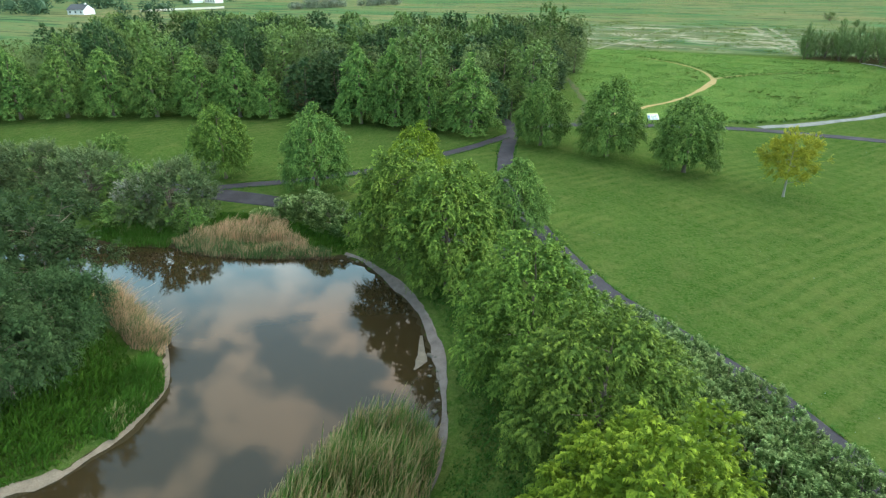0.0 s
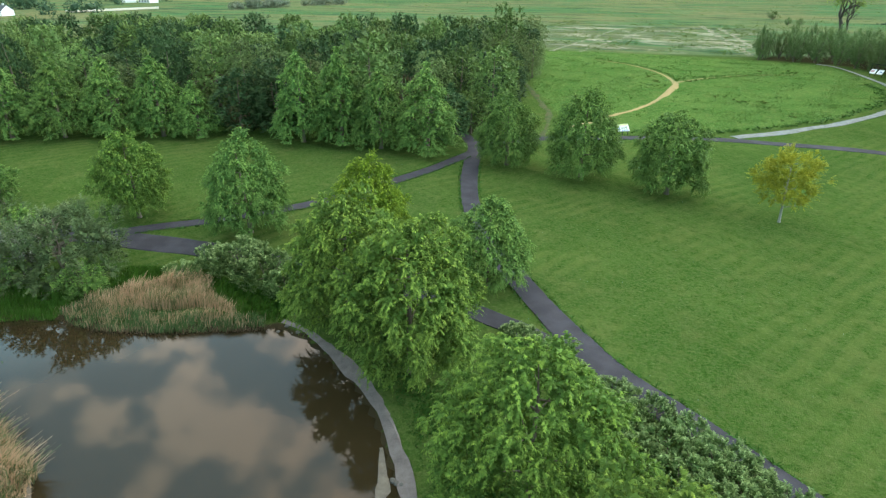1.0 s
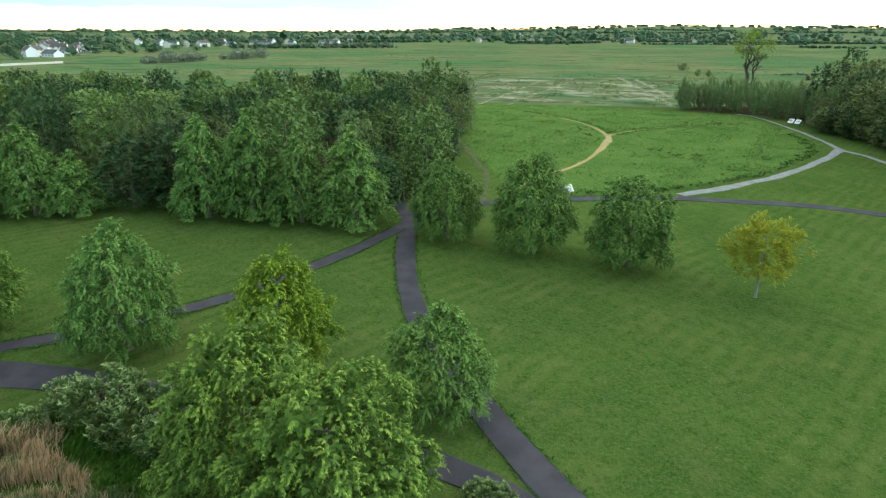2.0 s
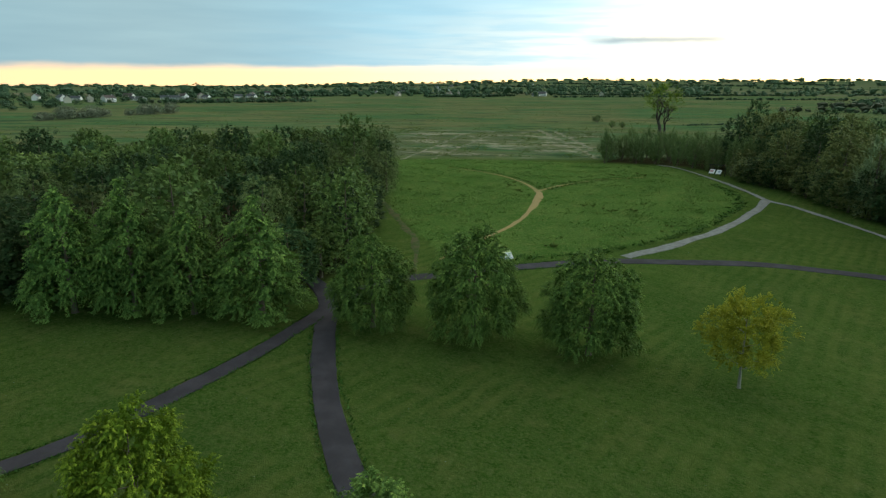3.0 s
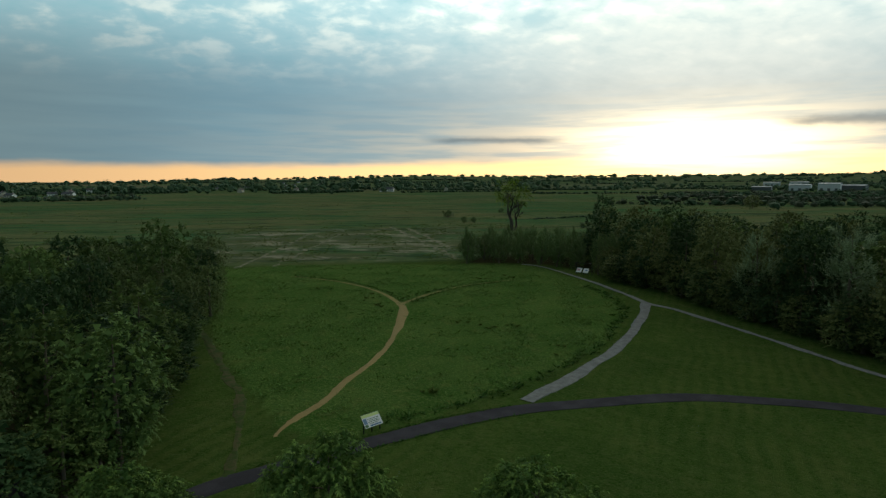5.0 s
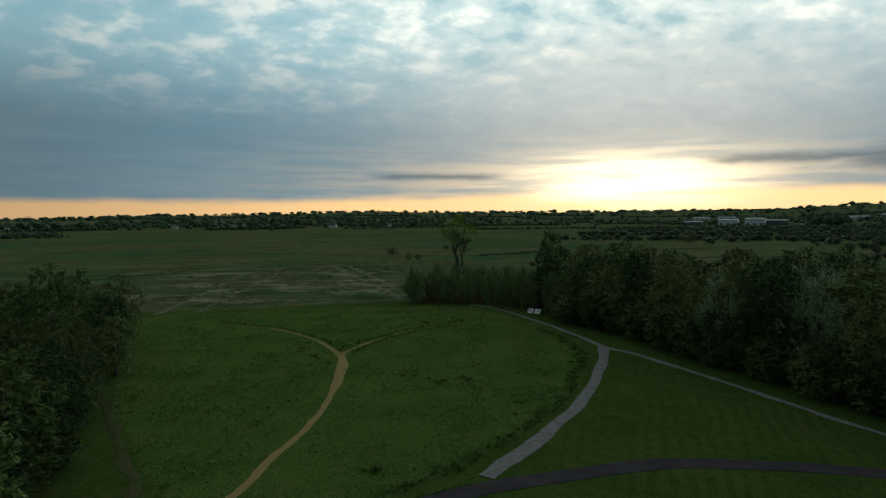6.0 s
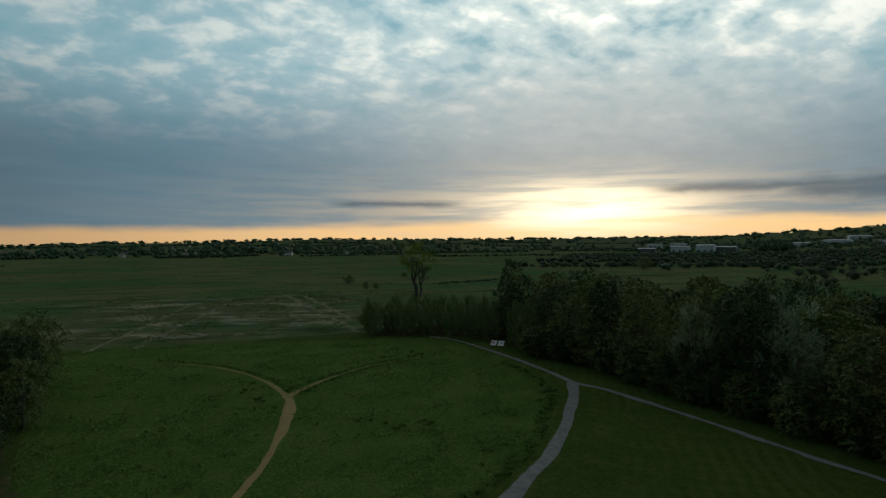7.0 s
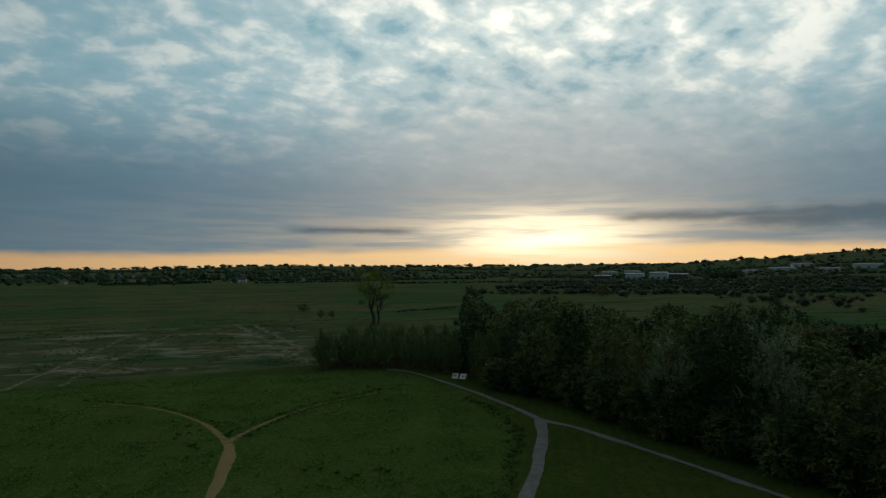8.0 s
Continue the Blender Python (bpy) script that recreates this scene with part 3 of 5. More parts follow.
TRACK, TRODDEN = track_mat(), trodden_mat()
TARMAC, DIRT, WORN, GROUND, WATERY = tarmac_mat(), dirt_mat(), worn_mat(), ground_mat(), water_mat()
FRONT_REED = reed_mat("front_reed", (0.58, 0.40, 0.25), (0.11, 0.19, 0.065), 0.68)
DEAD_REED = reed_mat("dead_reed", (0.20, 0.13, 0.085), (0.11, 0.10, 0.05), 0.35)
DRY_REED = reed_mat("dry_reed", (0.68, 0.44, 0.28), (0.17, 0.20, 0.08), 0.38)
MIXED_REED = reed_mat("mixed_reed", (0.52, 0.40, 0.22), (0.11, 0.21, 0.045), 0.54)
GREEN_REED = reed_mat("green_reed", (0.30, 0.30, 0.13), (0.07, 0.17, 0.02), 0.95)

# ---- ground, water, paths ----
gx = axis([(-130, -62, 2.5), (-62, 4, 0.7), (4, 70, 1.4), (70, 120, 2.5)], -4600, 4600)
gy = axis([(-14, 50, 0.8), (50, 92, 2.0), (92, 205, 1.4), (205, 420, 6.0)], -2500, 4600)
X, Y = np.meshgrid(gx, gy)
Z, SD = ground_height(X.ravel(), Y.ravel())
x, y = X.ravel(), Y.ravel()
nx, ny = len(gx), len(gy)
i = (np.arange(ny - 1)[:, None] * nx + np.arange(nx - 1)[None, :]).ravel()
me = mesh_of("ground", np.stack([x, y, Z], 1), np.stack([i, i + 1, i + nx + 1, i + nx], 1), GROUND, True)
LEFT_WOOD = np.array([(-98, 63), (-80, 72), (-58, 80), (-40, 81), (-18, 83), (-15.5, 90), (-14.5, 102), (-15.5, 118), (-18, 135), (-19, 150), (-21, 168), (-28, 172),
                      (-36, 160), (-60, 150), (-100, 140), (-120, 100)])
RIGHT_WOOD = np.array([(62.5, 78), (64.2, 101), (64.0, 121), (62.5, 130), (63.5, 145), (60.5, 158), (61, 166), (68, 190), (100, 192), (112, 150), (110, 78)])
NORTH_WOOD = np.array([(34, 194.5), (47, 191.5), (56, 186), (60, 172), (63, 163), (72, 170), (74, 196), (60, 212), (40, 205)])
r = np.hypot(x, y)
in_meadow = np.where(inside(x, y, MEADOW), 1.0, 0.0)
marsh = np.maximum(step01(y, 196, 206), 0) * (1 - step01(r, 1100, 1500))
marsh = np.maximum(marsh, step01(np.abs(x), 150, 230) * (1 - step01(r, 1100, 1500)) * step01(y, 60, 120))
litter = np.clip(sum(np.where(inside(x, y, p), step01(away(x, y, p, True), 0, 2.5), 0) for p in (LEFT_WOOD, RIGHT_WOOD, NORTH_WOOD)), 0, 1)
for name, v in (("meadow", in_meadow), ("marsh", marsh), ("farm", step01(r, 1150, 1450)), ("litter", litter), ("bank", 1 - step01(SD, 0.1, 0.9)),
                ("bleached", step01(y, 198, 214) * (1 - step01(y, 285, 330)) * step01(x, -60, -25) * (1 - step01(x, 50, 75)))):
    at = me.attributes.new(name, "FLOAT", "POINT")
    at.data.foreach_set("value", np.asarray(v, np.float32))
tagged(new("ground", me), "mown park lawn, rough meadow and flat marsh out to the horizon", "ground", kind="structure")

bm = bmesh.new()
ring = [bm.verts.new((px, py, WATER)) for px, py in
        (np.array(POND) + 0.0)]
face = bm.faces.new(ring)
bmesh.ops.triangulate(bm, faces=[face])
# widen a little, so that the sheet ends inside the bank
c0 = np.array(POND)
nrm = np.roll(c0, -1, 0) - np.roll(c0, 1, 0)
nrm = np.stack([nrm[:, 1], -nrm[:, 0]], 1) / (np.linalg.norm(nrm, axis=1)[:, None] + 1e-9)
sign = -1 if inside(c0[:, 0] + nrm[:, 0] * 0.3, c0[:, 1] + nrm[:, 1] * 0.3, POND).mean() > 0.5 else 1
for v, n in zip(ring, nrm):
    v.co.x += sign * n[0] * 0.12
    v.co.y += sign * n[1] * 0.12
wm = bpy.data.meshes.new("pond_water")
bm.to_mesh(wm)
bm.free()
wm.materials.append(WATERY)
if wm.polygons[0].normal.z < 0:
    wm.flip_normals()
tagged(new("water", wm), "still brown pond water mirroring the evening clouds", "pond", kind="structure")


def ribbon(name, label, pts, width, lift, mat, category="path", rough=0.06, seed=1, base=None):
    """A made surface that follows the land: slightly crowned, with edges that run down into the grass."""
    c = spline(pts, 0.7)
    n = len(c)
    d = np.gradient(c, axis=0)
    d /= np.linalg.norm(d, axis=1)[:, None] + 1e-9
    side = np.stack([d[:, 1], -d[:, 0]], 1)
    half = np.interp(np.linspace(0, 1, n), np.linspace(0, 1, len(width)), width) / 2
    rng = np.random.RandomState(seed)
    rows = []
    for k, (s, up) in enumerate(((-1, -0.06), (-0.97, 0.0), (-0.4, 0.012), (0.4, 0.012), (0.97, 0.0), (1, -0.06))):
        j = np.convolve(rng.normal(0, 1, n + 6), np.ones(7) / 7, "valid") * rough * 2.2 if abs(s) > 0.9 else 0
        q = c + side * (s * half + s * j)[:, None]
        z = (ground_height(q[:, 0], q[:, 1])[0] if base is None else land(q[:, 0], q[:, 1]) + base) + lift + up
        rows.append(np.column_stack([q, z]))
    v = np.concatenate(rows)
    i = np.arange(n - 1)
    f = np.concatenate([np.stack([a * n + i, a * n + i + 1, (a + 1) * n + i + 1, (a + 1) * n + i], 1) for a in range(5)])
    ob = new(name, mesh_of(name, v, f[:, ::-1], mat))
    if ob.data.polygons[0].normal.z < 0 and ob.data.polygons[2 * (n - 1)].normal.z < 0:
        ob.data.flip_normals()
    return tagged(ob, label, category, kind="structure")


ribbon("path", "purplish tarmac footpath curving across the lawn into the wood", [(44, -22), (35, -5), (30, 2.5), (26, 9), (22, 15.5), (18.3, 20.6), (15.4, 24.6), (12.2, 28.9), (9.7, 31.3), (6.6, 34.1), (3.0, 37.2), (0.7, 39.9), (-1.6, 43.1),
       (-3.7, 46.3), (-6.5, 50.6), (-9.0, 55), (-10.4, 58.6), (-11.9, 63), (-13.4, 68.8), (-14.4, 74), (-15.2, 79), (-16.6, 83.5), (-19.5, 88), (-25, 93)], [2.1, 2.1, 2.1, 1.8, 1.8], 0.060, TARMAC, seed=2)
ribbon("path", "wide tarmac branch path running past the pond", [(0.1, 38.5), (-2.3, 40.2), (-4.5, 41.2), (-10, 43.1), (-20, 44.6), (-29, 45.4), (-33.5, 45.4), (-37.5, 45.3), (-46, 45.0), (-60, 44)], [1.7, 1.7, 2.6, 2.8, 2.6], 0.054, TARMAC, seed=3)
ribbon("path", "narrow tarmac path beside the trees", [(-41.5, 45.6), (-39.5, 46.4), (-36.8, 48.3), (-33.3, 50.5), (-28.4, 54.4), (-24.5, 58.4), (-20.8, 64.9), (-18.1, 70.7), (-15.9, 76.7), (-15.4, 78.5)], [1.3, 1.35, 1.5, 1.5], 0.048, TARMAC, seed=4)
ribbon("path", "dark tarmac path along the meadow's edge", [(-15.2, 78.8), (-13.6, 83.5), (-11.0, 87.0), (-8.6, 88.8), (-5.9, 90.0), (0.0, 92.9), (4.5, 94.9), (10.4, 97.4), (16.6, 99.0), (23.3, 99.4), (30.7, 99.4), (36.4, 98.4), (44.2, 95.1),
       (52, 90.6), (62, 84), (75, 75)], [1.7, 2.0, 2.2, 2.0, 2.0], 0.042, TARMAC, seed=5)
ribbon("path", "pale grey gravel path curving round the meadow", [(17.9, 100.9), (20.6, 103.2), (24.4, 106.0), (30.4, 111.2), (34.4, 114.6), (41.4, 122.2), (48.2, 130.6), (54.3, 139.4)], [1.5, 1.3, 1.35, 1.6], 0.066, GRAVEL, rough=0.13, seed=6)
ribbon("path", "narrow grey gravel path past the trees", [(60.5, 78), (60.2, 90), (59.6, 97.7), (59, 103.9), (58.5, 114.6), (57.4, 123), (56.2, 133.6), (54.4, 139.5), (54.9, 147.4), (55.0, 157.2), (54.7, 168.3), (52.8, 184.8), (50, 190)], [0.9, 0.9, 0.85, 0.8], 0.072, GRAVEL, rough=0.13, seed=7)
ribbon("path", "trodden earth path through the meadow", [(-5.6, 96.0), (-4.7, 98.1), (-1.4, 103.7), (0.9, 108.8), (3.4, 113.6), (7.05, 122.3), (10.2, 133), (12.4, 143.5), (12.6, 147.2), (12.0, 151.5)], [0.25, 0.75, 0.75, 0.9, 1.7, 0.5], 0.040, DIRT, rough=0.15, seed=8)
ribbon("path", "thin trodden line fading into the meadow", [(12.4, 146.5), (12.2, 149.5), (10.8, 157.4), (7, 166.8), (2.5, 173.7), (-6.5, 180.8)], [1.0, 0.5, 0.4, 0.25], 0.046, TRODDEN, rough=0.1, seed=9)
ribbon("path", "faint trodden line across the meadow", [(12.6, 146.8), (13.9, 149.3), (18.5, 154.7), (27, 162.3), (39.6, 167.4)], [0.9, 0.42, 0.34, 0.2], 0.052, TRODDEN, rough=0.1, seed=10)
ribbon("path", "worn grass track along the wood's edge", [(-18.4, 140), (-17.6, 135.4), (-12.8, 118.1), (-9.4, 106.2), (-8.4, 94.8), (-8.5, 89.5)], [0.6, 0.8, 0.8, 0.6], 0.034, WORN, rough=0.35, seed=11)
for k, line in enumerate(([(-2.5, 288), (-9, 250), (-15, 218), (-19.9, 196)], [(9.4, 286), (1, 250), (-6, 220), (-11.2, 198)],
                          [(34, 319), (35.5, 270), (36.3, 235), (36.2, 203)], [(40, 310), (41, 270), (40.8, 245), (40.4, 224)])):
    ribbon("path", "bleached wheel track over the marsh", line, [1.3, 1.0, 0.8, 0.6] if k < 2 else [2.2, 1.7, 1.5, 1.6], 0.04, TRACK, rough=0.45, seed=40 + k)
ribbon("pond_margin", "gritty concrete margin round the pond", [(-18.4, 37.4), (-16.3, 36.8), (-13.0, 34.75), (-10.5, 32.8), (-8.55, 30.55), (-7.1, 28.5), (-5.95, 26.55), (-4.9, 24.4), (-3.95, 22.2), (-3.1, 19.5), (-2.7, 16), (-2.8, 12)],
       [0.2, 0.52, 0.6, 0.64, 0.6, 0.5], 0.05, KERB, "pond edge", rough=0.16, seed=12)
ribbon("pond_margin", "pale muddy rim of the pond bank", [(-21.0, 9.0), (-20.0, 10.4), (-19.0, 11.9), (-18.4, 14.0), (-18.3, 15.6), (-18.6, 17.3), (-19.1, 18.8), (-20.4, 20.3), (-22.6, 22.3), (-25.2, 23.7)],
       [0.2, 0.15, 0.1, 0.12, 0.14], 0.03, MUD, "pond edge", rough=0.34, seed=13)


ribbon("pond_margin", "pale silt washed up along the pond's margin", [(-7.9, 28.7), (-7.2, 27.2), (-6.9, 26.2), (-7.0, 25.2)], [0.05, 0.4, 0.6, 0.1], 0.02, SILT, "pond edge", rough=0.2, seed=31, base=WATER)


# ---- growing things ----
def unit(v):
    return v / (np.linalg.norm(v, axis=-1, keepdims=True) + 1e-9)


def leaves(pos, axis_dir, normal, length, width, fold=0.18, tri=False):
    """One folded four-cornered leaf per row: stalk, side, tip, side; or a three-cornered one."""
    a = unit(axis_dir)
    n = unit(normal - (normal * a).sum(1, keepdims=True) * a)
    s = np.cross(a, n)
    L, W = length[:, None], width[:, None]
    base = pos - a * L * 0.5
    if tri:
        v = np.stack([base - s * W * 0.6, base + s * W * 0.6 + n * W * 0.1, base + a * L - n * L * 0.08], 1)
        return v.reshape(-1, 3), np.arange(len(pos) * 3).reshape(-1, 3)
    v = np.stack([base, pos - s * W * 0.5 + n * W * fold, base + a * L - n * L * 0.08, pos + s * W * 0.5 + n * W * fold], 1)
    return v.reshape(-1, 3), np.arange(len(pos) * 4).reshape(-1, 4)


def dome(low, belly, power, curve):
    """Crown outline: radius at the foot, height of the widest part, and how it closes at the top."""
    u = np.linspace(0, 1, 24)
    t = np.clip((u - belly) / (1 - belly), 0, 1)
    top = np.maximum(1 - t ** power, 0.0) ** curve
    foot = low + (1 - low) * np.sin(np.clip(u / belly, 0, 1) * np.pi / 2)
    return u, np.maximum(top * foot, 0.05)


PROFILE = {"lime": dome(0.64, 0.33, 1.75, 0.60), "egg": dome(0.86, 0.30, 1.75, 0.62), "round": dome(0.5, 0.45, 2.2, 0.5), "tall": dome(0.6, 0.4, 2.0, 0.6),
           "skirt": dome(0.9, 0.35, 2.0, 0.55), "spire": dome(1.0, 0.14, 1.4, 0.72), "mound": dome(0.85, 0.3, 2.2, 0.5)}


def crown(seed, h, rad, base, shape, tips, fan, per, leaf, reach=0.9, droop=0.5, rise=0.3, lump=0.16, boughs=60, slim=0.5, fill=300, spread=0.5, gaps=0.0, floor=0.3, young=1.0, tri=False, fill_size=0.1):
    """Foliage as leafy shoots: boughs bulge from the crown, each tip bears a fan of shoots that arch over and hang."""
    g = np.random.RandomState(seed)
    us, rs = PROFILE[shape]
    up = np.array([0, 0, 1.0])
    tall = h - base

    def on_crown(n, golden):
        grid = np.linspace(0, 1, 200)
        share = np.cumsum(np.interp(grid, us, rs) + 0.10)
        level = np.interp((np.arange(n) + g.uniform(0, 1, n)) / n, share / share[-1], grid)
        turn = np.arange(n) * 2.39996 + g.uniform(-.4, .4, n) if golden else g.uniform(0, 6.283, n)
        r = np.interp(level, us, rs) * rad * 1.07
        return level, np.stack([np.cos(turn) * r, np.sin(turn) * r, base + level * tall], 1), np.stack([np.cos(turn), np.sin(turn), 0 * turn], 1)

    _, heart, heart_out = on_crown(boughs, True)
    stand = g.normal(0, lump * 0.5, boughs)
    cell = math.sqrt(2 * 3.14 * rad * 0.75 * tall / boughs)
    keep_bough = g.uniform(0, 1, boughs) >= gaps

    def shaped(level, p, out):
        """Pull points in between the boughs; give the normal of the lumpy crown."""
        d2 = ((p[:, None] - heart[None]) ** 2).sum(2)
        k = d2.argmin(1)
        q = np.sqrt(d2[np.arange(len(p)), k]) / (0.62 * cell)
        f = np.clip(1 - lump * q ** 2 + stand[k], 0.5, 1.25)
        slope = (np.interp(level + .04, us, rs) - np.interp(level - .04, us, rs)) / .08 * rad
        n = unit(out * tall + up * np.clip(-slope, -0.1 * tall, 3 * tall)[:, None])
        n = unit(n + 0.75 * (p - heart[k]) / cell)
        c = np.array([0, 0, base + 0.4 * tall])
        p = np.concatenate([p[:, :2] * f[:, None], (c[2] + (p[:, 2] - c[2]) * (1 - 0.5 * (1 - f)))[:, None]], 1)
        return p, n, k

    level, p, out = on_crown(tips, False)
    p, n, k = shaped(level, p, out)
    if gaps:
        ok = keep_bough[k]
        level, p, n, out = level[ok], p[ok], n[ok], out[ok]
    t = np.repeat(np.arange(len(p)), fan)
    m = len(t)
    way = unit(n[t] * 0.8 + up * rise + g.normal(0, spread, (m, 3)))
    L = reach * g.uniform(0.65, 1.35, m)
    foot = p[t] - n[t] * (0.6 * L)[:, None]
    vigour = g.uniform(0, 1, m)
    i = np.repeat(np.arange(m), per)
    s = (np.tile(np.arange(per), m) + g.uniform(0.2, 0.8, m * per)) / per
    hang = droop * g.uniform(0.7, 1.3, m)[i]
    pos = foot[i] + way[i] * (L[i] * s)[:, None] - up * (hang * L[i] * s * s)[:, None]
    tangent = unit(way[i] - up * (2 * hang * s)[:, None])
    side = unit(np.cross(tangent, up) + 0.25 * n[t][i] + 1e-4) * np.where(np.tile(np.arange(per), m) % 2, 1.0, -1.0)[:, None]
    face = np.cross(side, tangent)
    face = face * np.where((face * (n[t][i] + up)).sum(1) < 0, -1.0, 1.0)[:, None]
    ax = unit(side * 0.7 + tangent * 0.6 - up * (0.25 + 0.3 * droop) + g.normal(0, .2, pos.shape))
    nm = unit(face + g.normal(0, .22, pos.shape))
    ln = leaf * g.uniform(0.75, 1.3, len(s)) * (1.1 - 0.35 * s)
    pos = pos + ax * (ln * 0.5)[:, None]
    pos[:, 2] = np.maximum(pos[:, 2], floor + 0.1 * g.uniform(0, 1, len(s)))
    wd = ln * slim * g.uniform(0.85, 1.2, len(s))
    # young tips, and a paler tint rising up the crown as painted top light
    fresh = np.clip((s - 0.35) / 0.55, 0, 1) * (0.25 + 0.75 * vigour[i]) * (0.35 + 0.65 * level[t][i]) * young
    if fill:
        lv, fp, fo = on_crown(fill, False)
        fp, fn, fk = shaped(lv, fp, fo)
        if gaps:
            ok = keep_bough[fk]
            fp, fn = fp[ok], fn[ok]
        q = len(fp)
        fp = fp - fn * (rad * g.uniform(0.07, 0.26, q))[:, None]
        fp[:, 2] = np.maximum(fp[:, 2], floor + 0.5)
        li = fill_size * rad * g.uniform(0.7, 1.3, q)
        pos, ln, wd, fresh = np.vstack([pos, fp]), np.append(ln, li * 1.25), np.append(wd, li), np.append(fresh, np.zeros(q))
        ax, nm = np.vstack([ax, unit(g.normal(0, 1, (q, 3)) - 0.6 * up)]), np.vstack([nm, unit(fn + g.normal(0, .35, (q, 3)))])
    v, f = leaves(pos, ax, nm, ln, wd, tri=tri)
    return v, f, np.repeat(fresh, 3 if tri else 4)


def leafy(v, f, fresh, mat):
    """Crown mesh that stores each leaf's lighter tint: young shoot tips, plus light painted up the crown."""
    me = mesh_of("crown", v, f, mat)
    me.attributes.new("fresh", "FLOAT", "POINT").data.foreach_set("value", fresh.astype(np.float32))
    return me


def tube(path, radii, seg=7):
    path, radii = np.asarray(path, float), np.asarray(radii, float)
    d = unit(np.gradient(path, axis=0))
    ref = np.where(np.abs(d[:, 2:3]) > 0.9, np.array([[1.0, 0, 0]]), np.array([[0, 0, 1.0]]))
    s = unit(np.cross(d, ref))
    q = np.cross(d, s)
    a = np.arange(seg) * 2 * np.pi / seg
    v = path[:, None] + (s[:, None] * np.cos(a)[None, :, None] + q[:, None] * np.sin(a)[None, :, None]) * radii[:, None, None]
    n = len(path)
    i = np.arange(n - 1)[:, None] * seg
    j = np.arange(seg)[None, :]
    f = np.stack([i + j, i + (j + 1) % seg, i + seg + (j + 1) % seg, i + seg + j], -1).reshape(-1, 4)
    return v.reshape(-1, 3), f


def joined(pieces):
    vs, fs, o = [], [], 0
    for v, f in pieces:
        vs.append(v)
        fs.append(np.asarray(f) + o)
        o += len(v)
    return np.concatenate(vs), np.concatenate(fs)


def stem(seed, h, rad, base, limbs=9, girth=None, stems=1):
    """Tapered trunk, flared at the foot, with limbs that rise into the crown."""
    g = np.random.RandomState(seed + 77)
    girth = girth or 0.016 * h + 0.05
    out = []
    for k in range(stems):
        lean = g.normal(0, 0.02 if stems == 1 else 0.16, 2) * h
        foot = g.normal(0, 0.0 if stems == 1 else 0.12, 2)
        t = np.array([-.03, 0, .03, .12, .3, .5, .7, .9])
        p = np.stack([foot[0] + lean[0] * t + g.normal(0, .012 * h, 8) * t, foot[1] + lean[1] * t + g.normal(0, .012 * h, 8) * t, t * h], 1)
        out.append(tube(p, girth * np.array([1.75, 1.5, 1.15, 1.0, .8, .55, .32, .1]) / stems ** 0.5, 8))
        for i in range(limbs):
            f = 0.2 + 0.65 * (i + g.uniform()) / limbs
            a = i * 2.4 + g.uniform(-.4, .4)
            r = rad * (1.05 - f) * g.uniform(0.6, 0.85)
            o = np.array([np.interp(f, t, p[:, j]) for j in range(3)])
            s = np.linspace(0, 1, 5)[:, None]
            q = o + np.array([np.cos(a), np.sin(a), 0]) * r * s + np.array([0, 0, 1]) * (0.45 * r * s - 0.12 * r * s ** 2) + g.normal(0, .03 * r, (5, 3)) * s
            out.append(tube(q, girth * 0.42 * (1 - f * 0.55) * np.array([1, .8, .6, .4, .15]), 5))
    return joined(out)


def tree_kind(name, label, category, leaf_m, bark, seed, h, rad, base, shape, tips, fan, per, leaf, limbs=9, stems=1, girth=None, **more):
    """A tree with its stem and crown, standing at the origin, to be copied about."""
    ob = thing(name, label, category)
    part("trunk", mesh_of("trunk", *stem(seed, h * 0.93, rad, base, limbs, girth, stems), bark, True), ob)
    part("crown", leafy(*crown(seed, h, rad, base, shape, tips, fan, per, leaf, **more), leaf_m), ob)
    ob["h"], ob["rad"] = h, rad
    return ob


def plant(kind, x, y, h=None, rad=None, turn=0.0, label="", group=""):
    """A copy of a kind, scaled to height and crown radius, standing on the land."""
    sz = (h or kind["h"]) / kind["h"]
    sr = (rad or kind["rad"] * sz) / kind["rad"]
    z = float(ground_height(np.array([x]), np.array([y]))[0][0]) - 0.03
    ob = copy_thing(kind, pose(x, y, z, 0, 0, turn) @ Matrix.Diagonal((sr, sr, sz, 1)))
    return tagged(ob, label, group=group)


def drop_kind(kind):
    for o in (*kind.children_recursive, kind):
        bpy.data.objects.remove(o)


# row of limes and hornbeams between pond, path and lawn
LIMES = [tree_kind("lime_tree", "young lime tree with drooping yellow-green foliage to the ground", "tree", (LIME_GOLD, LIME, LIME)[k], BARK, 11 + k, 9.6, 3.9, 0.9, "lime", 1050, 3, 12, 0.14,
                   reach=0.62, droop=0.55, rise=0.30, lump=0.22, boughs=86, fill=8000, fill_size=0.046, tri=True) for k in range(3)]
FINE = [tree_kind("lime_tree", "lime tree with bright green shoots", "tree", (LIME_GOLD, LIME, LIME)[k], BARK, 14 + k, 9.5, 4.0, 0.9, "lime", 1150, 3, 13, 0.13,
                  reach=0.6, droop=0.55, rise=0.35, lump=0.22, boughs=92, fill=9000, fill_size=0.036, tri=True) for k in range(3)]
HORNS = [tree_kind("hornbeam_tree", "rounded hornbeam with dense hanging green foliage", "tree", HORNBEAM, BARK, 31 + k, 9.0, 3.5, 0.9, "egg", 850, 3, 12, 0.145, reach=0.68, droop=0.6, rise=0.28, lump=0.18, boughs=70, fill=6000, fill_size=0.047, floor=0.5, tri=True) for k in range(3)]
ROW = "trees along the pond path"
